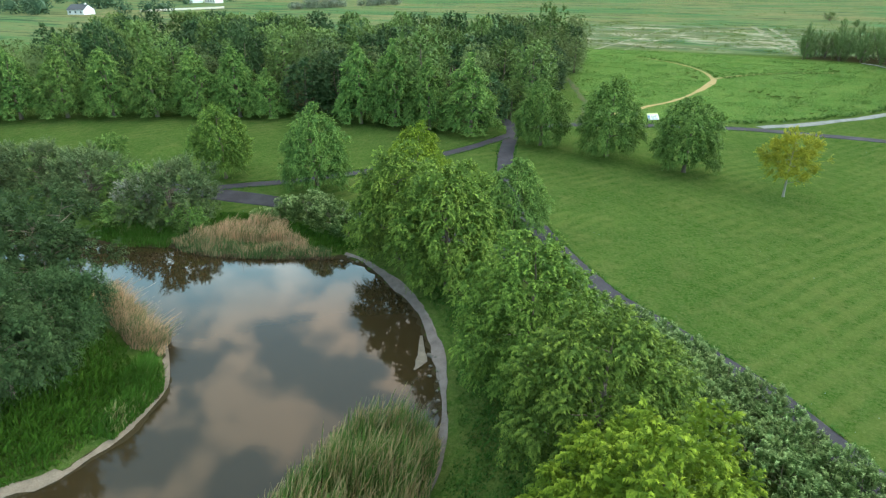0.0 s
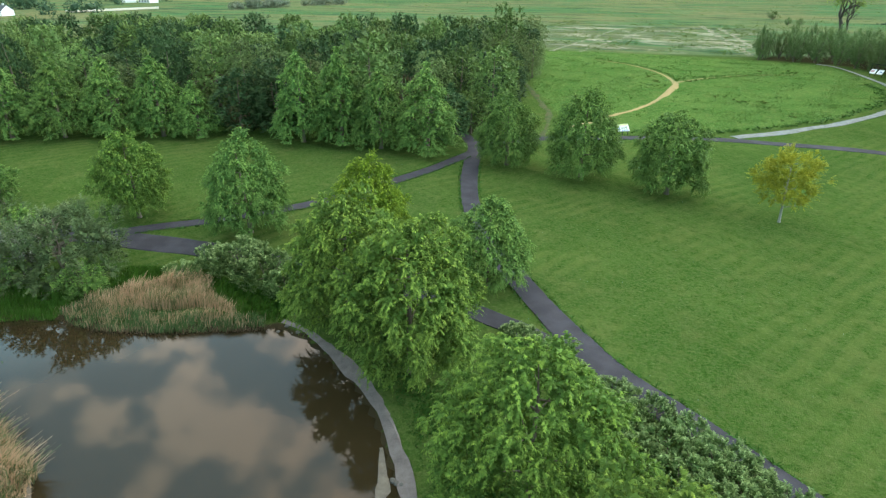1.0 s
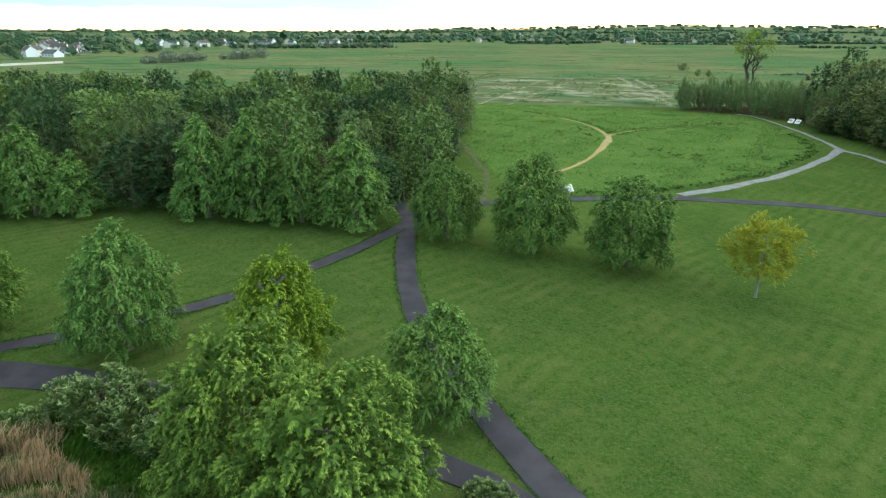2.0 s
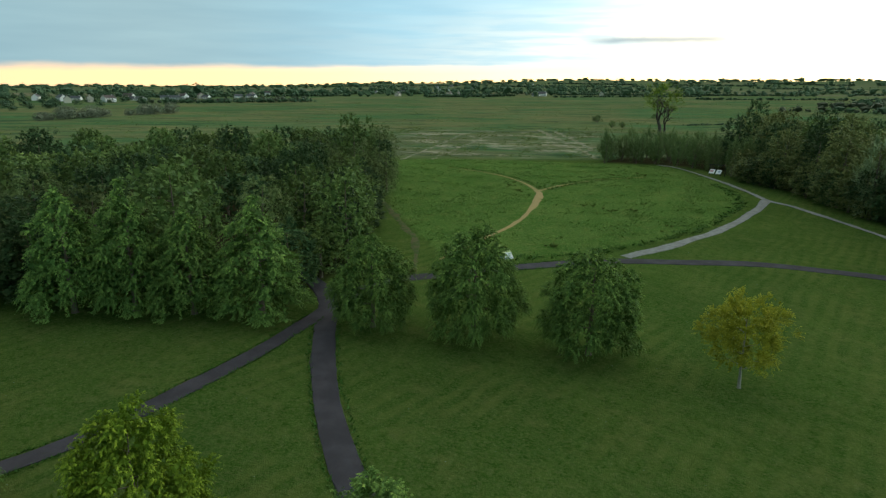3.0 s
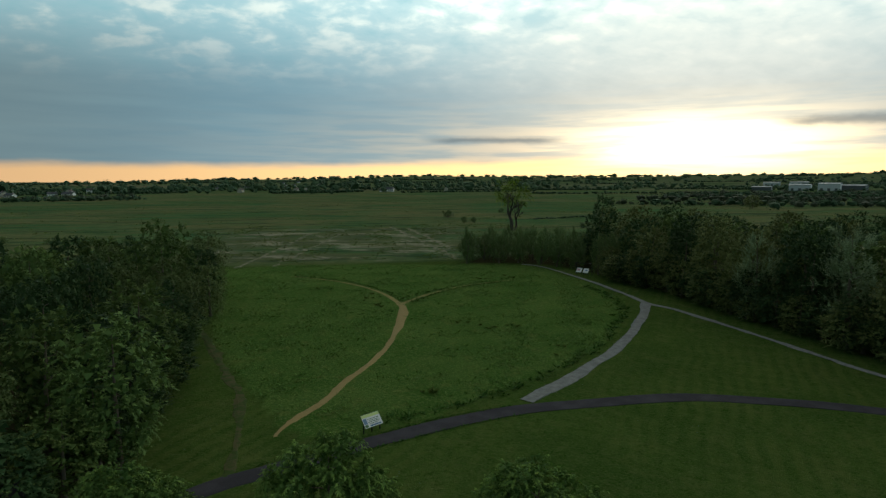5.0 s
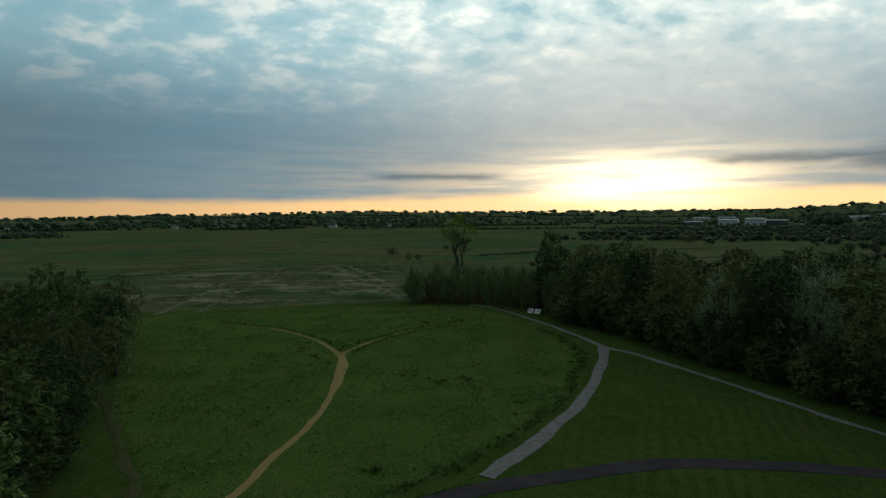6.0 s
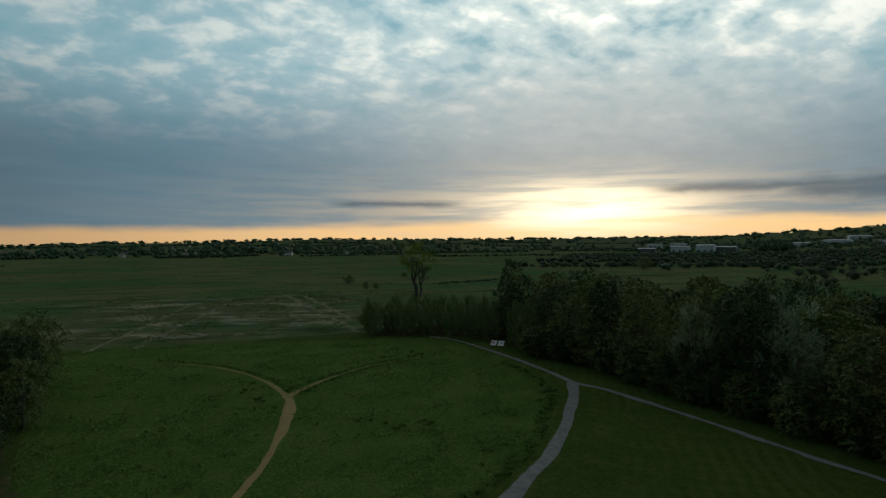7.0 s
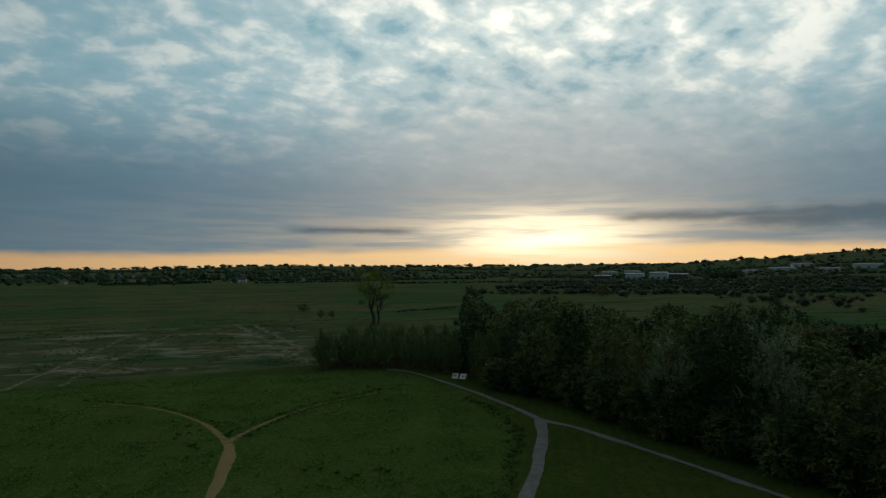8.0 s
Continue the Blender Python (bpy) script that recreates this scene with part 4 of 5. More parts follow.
plant(FINE[0], 6.2, 13.2, 9.5, 4.2, 40, "lime tree with bright yellow-green new leaves beside the hedge", ROW)
plant(FINE[1], 4.0, 19.7, 9.4, 4.0, 190, "lime tree with bright green tips between pond and path", ROW)
plant(FINE[2], -0.4, 25.8, 9.5, 4.0, 75, "full lime tree leaning over the pond lawn", ROW)
plant(LIMES[1], -8.4, 34.5, 10.1, 4.0, 300, "large lime tree at the corner of the pond", ROW)
plant(LIMES[2], -13.7, 37.7, 9.7, 3.7, 150, "broad lime tree crowded against its neighbour", ROW)
plant(LIMES[0], -16.3, 47.7, 8.8, 3.0, 260, "smaller lime tree with yellow-green top", ROW)
plant(HORNS[0], -6.3, 45.8, 7.3, 2.9, 20, "small hornbeam standing beside the tarmac path", ROW)
LAWN_TREES = "single trees on the lawn"
plant(HORNS[1], -28.2, 49.4, 9.1, 3.4, 110, "tall hornbeam beside the narrow path", LAWN_TREES)
plant(LIMES[2], -40.0, 49.6, 8.4, 3.2, 35, "bushy lime tree behind the pond shrubs", LAWN_TREES)
plant(HORNS[0], -10.5, 75.0, 8.6, 3.6, 200, "hornbeam beside the path junction", LAWN_TREES)
plant(HORNS[1], -1.9, 73.8, 9.9, 3.9, 330, "pointed hornbeam in front of the information board", LAWN_TREES)
plant(HORNS[2], 7.2, 71.6, 9.1, 3.9, 80, "dark hornbeam with a broad skirt of leaves", LAWN_TREES)
gold = tree_kind("maple_tree", "small golden-leaved maple with open crown and bare trunk", "tree", MAPLE, PALE_BARK, 55, 7.3, 2.9, 1.8, "round", 420, 3, 12, 0.18, reach=0.75, droop=0.15, rise=0.4, lump=0.24, boughs=46, fill=200, fill_size=0.07, gaps=0.08, girth=0.11, limbs=14)
plant(gold, 17.1, 67.0, 7.4, 2.9, 0, group=LAWN_TREES)

# wood by the lawn: planted front row and mixed trees behind
FRONTS = [tree_kind("lime_tree", "lime tree in the wood's front row, leafy to the ground", "tree", HORNBEAM, BARK, 41 + k, 10.5, 3.4, 0.75, "spire", 500, 3, 10, 0.19, reach=0.95, droop=0.6, rise=0.25, lump=0.21, boughs=56, fill=2000, fill_size=0.08, floor=0.75, tri=True) for k in range(2)]
g = random.Random(5)
FRONT = ((-57, 74, 10.8, 3.8), (-52.5, 75.5, 7.2, 3.2), (-37.5, 76.6, 11.8, 3.8), (-32.3, 77.2, 11.8, 3.5), (-26.8, 76.8, 10, 3.5), (-20.8, 77.2, 10.6, 4.2), (-63, 72.2, 10.6, 3.7),
         (-69, 69.6, 10.6, 3.8), (-75, 67, 10.7, 3.8), (-81, 64, 10.3, 3.8), (-87, 61, 10.8, 3.9), (-93, 58, 10.4, 3.8), (-99, 55, 10.5, 3.8))
for k, (px, py, ph, pr) in enumerate(FRONT):
    plant(FRONTS[k % 2], px, py, ph, pr, g.uniform(0, 360), group="front row of the wood")


def wood(poly, kinds, gap, hs, seed, group, skip=(), weights=None, inner=()):
    """Trees scattered through an outline, no two closer than the gap."""
    g = random.Random(seed)
    lo, hi = poly.min(0), poly.max(0)
    done = [s[:2] for s in skip]
    for _ in range(6000):
        px, py = g.uniform(lo[0], hi[0]), g.uniform(lo[1], hi[1])
        if not inside(np.array([px]), np.array([py]), poly)[0] or any((px - a) ** 2 + (py - b) ** 2 < gap * gap for a, b in done):
            continue
        done.append((px, py))
        kd = g.choices(kinds, weights)[0]
        if inner and away(np.array([px]), np.array([py]), poly, True)[0] > 11 or (px < -34 and py > 104):
            kd = g.choice(inner)
        plant(kd, px, py, g.uniform(*hs), g.uniform(0.48, 0.64) * gap, g.uniform(0, 360), group=group)
    return len(done)


WOODS = [tree_kind("ash_tree", "tall woodland ash tree with loose green crown", "tree", WOOD_LEAF, BARK, 61, 13, 3.8, 0.8, "round", 200, 3, 9, 0.27, reach=1.1, droop=0.3, rise=0.5, lump=0.22, boughs=34, limbs=4, slim=0.55, fill=650, fill_size=0.11, tri=True),
         tree_kind("alder_tree", "dark woodland alder tree", "tree", ALDER, BARK, 62, 13, 3.6, 0.6, "egg", 200, 3, 9, 0.27, reach=1.0, droop=0.25, rise=0.5, lump=0.2, boughs=36, limbs=4, slim=0.6, fill=650, fill_size=0.11, tri=True),
         tree_kind("birch_tree", "woodland birch tree with bronze-tinged leaves", "tree", OLIVE, BARK, 63, 12, 3.2, 0.8, "tall", 270, 3, 9, 0.21, reach=1.3, droop=0.8, rise=0.6, lump=0.22, boughs=40, limbs=5, slim=0.5, fill=900, fill_size=0.08, tri=True),
         tree_kind("willow_tree", "grey-green woodland willow tree", "tree", WILLOW, BARK, 64, 12, 3.8, 0.6, "round", 250, 3, 9, 0.27, reach=1.2, droop=0.5, rise=0.5, lump=0.24, boughs=32, limbs=4, slim=0.4, fill=650, fill_size=0.11, tri=True)]
INNER = [tree_kind("ash_tree", "woodland ash tree crowded among others", "tree", WOOD_LEAF, BARK, 65, 13, 3.8, 5.0, "round", 90, 3, 6, 0.40, reach=1.2, droop=0.3, rise=0.6, lump=0.22, boughs=22, limbs=2, fill=300, fill_size=0.14, slim=0.55, tri=True),
         tree_kind("alder_tree", "woodland alder tree crowded among others", "tree", ALDER, BARK, 66, 13, 3.8, 5.0, "round", 90, 3, 6, 0.40, reach=1.2, droop=0.3, rise=0.6, lump=0.22, boughs=22, limbs=2, fill=300, fill_size=0.14, slim=0.55, tri=True)]
SET = ((-56.6, 86.5, 13.4, 4.0, 0), (-30, 82, 14.2, 4.2, 0), (-23.6, 88, 11.6, 3.2, 2), (-22.6, 137, 16.4, 4.2, 0), (-26.5, 128, 13.6, 4.2, 2), (-18.4, 119, 9.6, 3.4, 1),
       (-17.6, 144, 8.6, 3.0, 2), (-21.5, 159, 11.6, 3.6, 2), (-18.2, 100, 10.5, 3.8, 1), (-18.6, 108.5, 11.5, 3.9, 0), (-19.3, 127.5, 12.0, 3.6, 2), (-19.8, 151, 11.0, 3.2, 3), (-45, 82.5, 10.5, 4, 3), (-48, 78.6, 9, 3.6, 1), (-42.6, 79.4, 9, 3.4, 1))
for px, py, ph, pr, kd in SET:
    plant(WOODS[kd], px, py, ph, pr, g.uniform(0, 360), group="trees of the wood")
wood(LEFT_WOOD, WOODS, 6.0, (9.5, 14.0), 8, "trees of the wood", SET + FRONT, (6, 2, 4, 3), INNER)

for k, (px, py) in enumerate(spline([(-19.5, 84.5), (-17.5, 92), (-17, 102), (-17.6, 112), (-18.4, 122), (-19.5, 133), (-20.2, 145), (-21.5, 156), (-23.5, 166)], 3.4)):
    plant(WOODS[(1, 0, 1, 3)[k % 4]], px + g.uniform(-0.8, 0.5), py + g.uniform(-1, 1), g.uniform(4.0, 7.5), g.uniform(2.4, 3.2), g.uniform(0, 360), label="low leafy alder scrub at the wood's edge", group="scrub along the wood")
RIGHTS = [tree_kind("alder_tree", "tall dark alder at the wood's edge", "tree", RUSSET, BARK, 71, 15.5, 4.6, 0.2, "tall", 225, 3, 9, 0.31, reach=1.3, droop=0.3, rise=0.5, lump=0.22, boughs=40, limbs=5, slim=0.55, fill=650, fill_size=0.105, tri=True),
          tree_kind("ash_tree", "tall ash tree with open leafy crown", "tree", ALDER, BARK, 72, 15.5, 4.4, 0.2, "round", 225, 3, 9, 0.31, reach=1.3, droop=0.25, rise=0.5, lump=0.25, boughs=36, limbs=5, slim=0.55, fill=650, fill_size=0.105, tri=True)]
white = tree_kind("white_poplar", "white poplar with pale silvery leaves", "tree", POPLAR, BARK, 73, 16, 4.0, 0.6, "tall", 420, 3, 13, 0.24, reach=1.6, droop=0.1, rise=0.9, lump=0.3, boughs=84, limbs=12, gaps=0.34, fill=160, spread=0.5, tri=True)
EDGE = ((66.9, 112.0, 16.6, 4.0, 9), (63.4, 124.5, 14.4, 3.0, 9), (66.7, 117.5, 15, 4.4, 1), (71.5, 124, 16.4, 4.4, 1), (66.6, 129.5, 15, 4.4, 0), (73.2, 131.5, 16, 4.4, 0), (66.0, 137.5, 14.5, 4.5, 0), (73.1, 147, 16.1, 4.8, 0),
        (66.5, 146.5, 13.5, 4.4, 1), (64.4, 154.5, 13, 4.2, 0), (76.4, 180, 16.4, 5, 0), (68.5, 104.5, 14, 4.6, 0), (68.0, 96.5, 14.5, 4.6, 1), (67.5, 88.5, 14.5, 4.6, 0), (66, 80.5, 14, 4.4, 1), (84.6, 118.5, 16.3, 4.8, 0), (67, 163, 14, 4.4, 1), (71, 173, 15, 4.6, 0))
for px, py, ph, pr, kd in EDGE:
    plant(white if kd == 9 else RIGHTS[kd], px, py, ph, pr, g.uniform(0, 360), group="trees of the far wood")
wood(RIGHT_WOOD, RIGHTS, 8.6, (13, 16), 9, "trees of the far wood", EDGE, (1, 2), INNER)
for k, (px, py) in enumerate(spline([(64.0, 80), (64.6, 95), (65.0, 110), (64.6, 121), (62.6, 130), (63.4, 145), (61.0, 157), (61.6, 166)], 3.0)):
    plant(RIGHTS[k % 2], px + g.uniform(-0.6, 0.8), py + g.uniform(-1, 1), g.uniform(5.0, 9.0), g.uniform(2.6, 3.6), g.uniform(0, 360), label="low leafy alder at the foot of the wood", group="trees of the far wood")
osier = tree_kind("osier", "slender upright osier willows in a thicket", "tree", OSIER, BARK, 74, 8.2, 2.2, 0.1, "skirt", 84, 3, 8, 0.36, reach=1.6, droop=-0.3, rise=1.6, lump=0.25, boughs=20, limbs=2, stems=3, slim=0.35, fill=140, spread=0.3, tri=True)
wood(NORTH_WOOD, [osier], 4.4, (6.6, 9.2), 10, "osier thicket")

# shrubs and willows round the pond
WILL = tree_kind("willow_tree", "bushy grey-green willow on the pond bank", "tree", WILLOW, BARK, 81, 8.0, 4.6, 0.4, "round", 520, 4, 10, 0.24, reach=1.2, droop=0.3, rise=0.6, lump=0.3, boughs=50, stems=3, slim=0.26, fill=2600, fill_size=0.05, tri=True)
SALL = tree_kind("sallow_bush", "grey sallow bush with pale leaf undersides", "bush", SALLOW, BARK, 82, 4.6, 3.0, 0.2, "mound", 380, 3, 10, 0.17, reach=0.75, droop=0.1, rise=0.8, lump=0.24, boughs=44, stems=4, slim=0.4, fill=1100, fill_size=0.06, tri=True)
HAW = tree_kind("hawthorn_bush", "hawthorn bush in white blossom", "bush", BLOSSOM, BARK, 83, 4.0, 2.0, 0.2, "round", 220, 3, 9, 0.15, reach=0.7, droop=0.15, rise=0.6, lump=0.25, boughs=30, stems=3, gaps=0.12, fill=260, tri=True)
GREENB = tree_kind("alder_bush", "fresh green alder bush", "bush", HORNBEAM, BARK, 84, 4.2, 2.2, 0.2, "round", 240, 3, 9, 0.18, reach=0.7, droop=0.2, rise=0.5, lump=0.2, boughs=30, stems=3, fill=260, tri=True)
for kd, px, py, ph, pr, tn in ((WILL, -33.0, 21.8, 8.8, 5.0, 0), (WILL, -25.6, 14.8, 7.6, 4.0, 130), (WILL, -27.6, 19.4, 6.0, 3.2, 250), (WILL, -41, 22, 8.0, 4.6, 60), (WILL, -30.5, 12.5, 8.2, 4.4, 310),
                              (SALL, -36.4, 38.2, 6.2, 4.1, 0), (SALL, -46.5, 38.5, 6.2, 4.2, 90), (SALL, -53.5, 38.5, 6.4, 4.3, 200), (GREENB, -33.4, 36.6, 2.6, 1.7, 120), (GREENB, -39.5, 35.2, 2.8, 2.0, 200), (GREENB, -43.2, 39.8, 4.4, 2.4, 0), (GREENB, -55.3, 49.0, 4.0, 1.7, 70),
                              (HAW, -40.0, 37.4, 4.2, 1.9, 0), (HAW, -57, 33.8, 4.6, 2.4, 90), (SALL, -61, 37, 5.5, 4, 20), (HAW, -24.5, 165.5, 7.0, 3.4, 40), (SALL, -49, 22.5, 5, 3.4, 0)):
    plant(kd, px, py, ph, pr, tn, group="pond shrubs")
BEAM = tree_kind("whitebeam_bush", "low whitebeam bush with silvery green leaves", "bush", DOGWOOD, BARK, 85, 1.7, 1.5, 0.1, "mound", 210, 2, 7, 0.15, reach=0.36, droop=-0.1, rise=0.9, lump=0.14, boughs=26, stems=2, limbs=2, fill=160, slim=0.5, spread=0.4, floor=0.1, tri=True)
for px, py, ph, pr in ((-24.6, 42.6, 2.7, 2.3), (-22.0, 41.6, 2.5, 2.2), (-27.2, 43.0, 1.9, 1.5), (-19.6, 40.6, 2.0, 1.8), (-28.2, 40.4, 1.5, 1.3)):
    plant(BEAM, px, py, ph, pr, g.uniform(0, 360), group="whitebeam bushes")
hedge_line = spline([(16.4, 15.2), (14.6, 18.6), (12.0, 22.5), (9.0, 26.4), (5.8, 29.8), (2.7, 32.6), (-0.2, 35.3), (-2.6, 38.0), (-4.2, 38.9)], 1.55)
for k, (px, py) in enumerate(hedge_line):
    s = 1.0 - 0.35 * step01(k, len(hedge_line) * 0.45, len(hedge_line))
    for side in (-1, 0, 1):
        if side and k > len(hedge_line) * 0.72:
            continue
        plant(BEAM, px + side * 1.25 * s * 0.8 + g.uniform(-.3, .3) + 0.85, py + side * 1.25 * s * 0.66 + g.uniform(-.3, .3) + 0.5, 1.6 * s * g.uniform(.85, 1.15), 1.45 * s * g.uniform(.9, 1.1), g.uniform(0, 360), group="low hedge by the path")

# tall bare-limbed tree on the marsh, with bushes
def old_tree():
    gg = np.random.RandomState(4)
    ob = thing("old_tree", "gaunt old tree with twisted bare limbs and a thin crown", "tree", at=(81.5, 288, float(land(81.5, 288))))
    limbs = []

    def grow(p, d, length, r, depth):
        n = 6
        q = [p]
        for _ in range(n):
            d = unit(d + gg.normal(0, 0.22, 3) + np.array([0, 0, 0.06]))
            q.append(q[-1] + d * length / n)
        limbs.append(tube(q, np.linspace(r, r * 0.55, n + 1), 6))
        if depth:
            for k in range(3):
                grow(q[-1 - k % 3], unit(d + gg.normal(0, 0.65, 3) + np.array([0, 0, .15])), length * gg.uniform(.5, .72), r * 0.55, depth - 1)

    grow(np.array([0, 0, -0.3]), np.array([-.12, 0, 1.0]), 9.0, 0.85, 4)
    grow(np.array([1.5, 0.4, -0.3]), np.array([0.22, 0, 1.0]), 7.5, 0.55, 3)
    v, f = joined(limbs)
    part("trunk", mesh_of("trunk", v, f, DEAD_WOOD, True), ob)
    part("crown", leafy(*crown(9, 23.0, 8.0, 9.0, "round", 420, 3, 6, 0.45, reach=2.2, droop=0.1, rise=0.3, lump=0.35, boughs=46, gaps=0.45, fill=0, spread=0.7, tri=True), LIME_GOLD), ob)


old_tree()
for px, py, ph, pr in ((74.4, 377, 4.4, 3.6), (73, 336, 3.4, 2.2), (77.5, 334, 3.2, 2.0), (165, 366, 6.0, 3.0), (318, 430, 11, 6), (-98.8, 265, 3.0, 2.0), (-86, 266, 1.8, 1.4), (-80, 266, 1.8, 1.6), (-75, 265, 1.8, 1.3), (-69, 264, 1.9, 1.5), (-62, 263, 1.6, 1.3),
                       (150, 330, 2.5, 1.8), (120, 420, 3, 2.4), (230, 400, 3, 2.2)):
    plant(osier if ph < 5 else RIGHTS[0], px, py, ph, pr, g.uniform(0, 360), label="lone bush standing in the open marsh", group="marsh bushes")
plant(RIGHTS[1], 96, 236, 17, 4.2, 0, label="thin-crowned tree rising behind the wood")
for kd in (*LIMES, *FINE, *HORNS, gold, *FRONTS, *WOODS, *INNER, *RIGHTS, white, osier, WILL, SALL, HAW, GREENB, BEAM):
    drop_kind(kd)


# ---- reeds, herbs, tussocks ----
def blades(name, label, category, poly, count, h, mat, seed, lean=0.18, width=0.022, patchy=0.5, floor=None):
    """Upright bent blades over an outline, in clumps."""
    g = np.random.RandomState(seed)
    lo, hi = poly.min(0), poly.max(0)
    p = g.uniform(lo, hi, (count * 4, 2))
    p = p[inside(p[:, 0], p[:, 1], poly)]
    keep = g.uniform(0, 1, len(p)) < 1 - patchy * step01(wave(p[:, 0], p[:, 1], 2.2, seed), 0.0, 0.6)
    p = p[keep][:count]
    n = len(p)
    z0 = ground_height(p[:, 0], p[:, 1])[0] - 0.05
    edge = step01(away(p[:, 0], p[:, 1], poly, True), 0, 1.2)
    H = h * g.uniform(0.4, 1.15, n) * (0.55 + 0.45 * edge) * (1 + 0.3 * wave(p[:, 0], p[:, 1], 3.1, seed + 1) + 0.22 * wave(p[:, 0], p[:, 1], 0.9, seed + 2)) + np.maximum(0, WATER - z0)
    a = g.uniform(0, 6.283, n)
    wind = np.stack([0.6 + 0.5 * np.cos(a), 0.15 + 0.9 * np.sin(a)], 1) * (lean * H * g.uniform(0.2, 1.6, n))[:, None]
    b = a + g.uniform(0.8, 2.3, n)
    s = np.stack([np.cos(b), np.sin(b)], 1) * (width * g.uniform(0.7, 1.5, n))[:, None]
    base = np.column_stack([p, z0])
    mid = np.column_stack([p + wind * 0.28, z0 + H * 0.6])
    tip = np.column_stack([p + wind, z0 + H * 0.97])
    s3 = np.column_stack([s, np.zeros(n)])
    v = np.stack([base - s3, base + s3, mid + s3 * 0.9, mid - s3 * 0.9, tip + s3 * 0.35, tip - s3 * 0.35], 1).reshape(-1, 3)
    i = np.arange(n)[:, None] * 6
    f = np.concatenate([i + np.array([0, 1, 2, 3]), i + np.array([3, 2, 4, 5])])
    return tagged(new(name, mesh_of(name, v, f, mat)), label, category, kind="stuff")


blades("reeds", "clump of tall green and straw-coloured reeds in the pond's edge", "reeds", np.array([(-8.2, 19.6), (-6.4, 20.8), (-4.4, 20.9), (-3.1, 19.6), (-2.4, 16.0), (-2.2, 10.5), (-8.6, 10.0), (-9.2, 12.5), (-9.0, 14.7), (-8.6, 17.2)]), 9000, 1.9, MIXED_REED, 21, 0.22)
blades("reeds", "straw-coloured reed bed along the pond's far bank", "reeds", np.array([(-32.6, 35.4), (-31.3, 34.6), (-28.9, 34.7), (-25.4, 35.4), (-22.8, 36.2), (-21.4, 37.0), (-22.4, 38.0), (-24.4, 38.8), (-26.4, 41.2), (-28.8, 40.4), (-31.5, 38.0)]), 6800, 1.2, DRY_REED, 22, 0.34, 0.018, 1.0)
blades("reeds", "tall green reeds mixed with straw at the reed bed's front", "reeds", np.array([(-33.4, 34.3), (-31.5, 33.4), (-28.9, 33.5), (-25.2, 34.3), (-21.8, 35.5), (-19.2, 36.6), (-19.6, 37.6), (-22.0, 37.0), (-25.4, 36.2), (-29.0, 35.6), (-32.4, 36.0)]), 4600, 0.9, FRONT_REED, 23, 0.28, 0.022, 0.8)
blades("reeds", "dead brown reed litter along the waterline", "reeds", np.array([(-33.2, 33.9), (-31.5, 33.2), (-28.9, 33.3), (-25.2, 34.1), (-21.8, 35.3), (-19.0, 36.4), (-19.3, 36.8), (-21.9, 35.8), (-25.3, 34.6), (-29.0, 33.8), (-31.6, 33.7)]), 1900, 0.5, DEAD_REED, 29, 0.7, 0.024, 0.7)
blades("reeds", "grey-green rushes under the sallow bushes", "reeds", np.array([(-42.0, 33.0), (-37.2, 32.3), (-33.2, 33.6), (-33.6, 36.5), (-38, 36.2), (-42, 35.5)]), 4500, 0.7, GREEN_REED, 24, 0.3)
blades("reeds", "straw-coloured reeds on the pond's inner bank", "reeds", np.array([(-31.0, 26.4), (-25.5, 23.8), (-22.4, 22.5), (-21.5, 20.8), (-23.6, 20.6), (-26.5, 22.0), (-31, 24.4)]), 4200, 1.6, DRY_REED, 25, 0.62)
blades("reeds", "bright green iris leaves along the bank", "reeds", np.array([(-22.0, 20.6), (-20.4, 19.9), (-19.0, 18.4), (-18.6, 16.6), (-18.4, 14.5), (-19.6, 14.2), (-20.6, 17.0), (-22.2, 18.6)]), 4500, 1.05, GREEN_REED, 26, 0.35, 0.03)
blades("bank_grass", "lush uncut grass and herbs on the pond bank", "grass", np.array([(-19.0, 14.5), (-19.3, 12.2), (-20.6, 10.2), (-22.5, 8.0), (-34, 7.0), (-36, 20), (-31, 23.5), (-24, 20.5), (-20.6, 18.6)]), 19000, 0.6, HERB, 27, 0.5, 0.035, 0.25)
blades("bank_grass", "long grass along the pond path's shrubs", "grass", np.array([(-33, 37.2), (-28, 39.2), (-22.4, 37.8), (-21.4, 36.9), (-18.6, 37.4), (-17, 39.4), (-22, 41), (-30, 42.6), (-34, 41)]), 7000, 0.45, HERB, 28, 0.5, 0.03, 0.4)
# added strip of darker blades: the tree row's shade painted on the lawn
blades("bank_grass", "dark blades added to paint the limes' shade beside the pond's margin", "grass", np.array([(-2.0, 11.5), (-2.3, 19.3), (-3.2, 22.2), (-5.3, 27.4), (-8.6, 32.2), (-11.4, 34.8), (-9.6, 36.2), (-5.0, 32.5), (-1.2, 28.5), (2.6, 23.0), (3.6, 17.5), (3.4, 12.0)]), 11000, 0.2, GRASS_AND_SHADE, 29, 0.6, 0.035, 0.1)


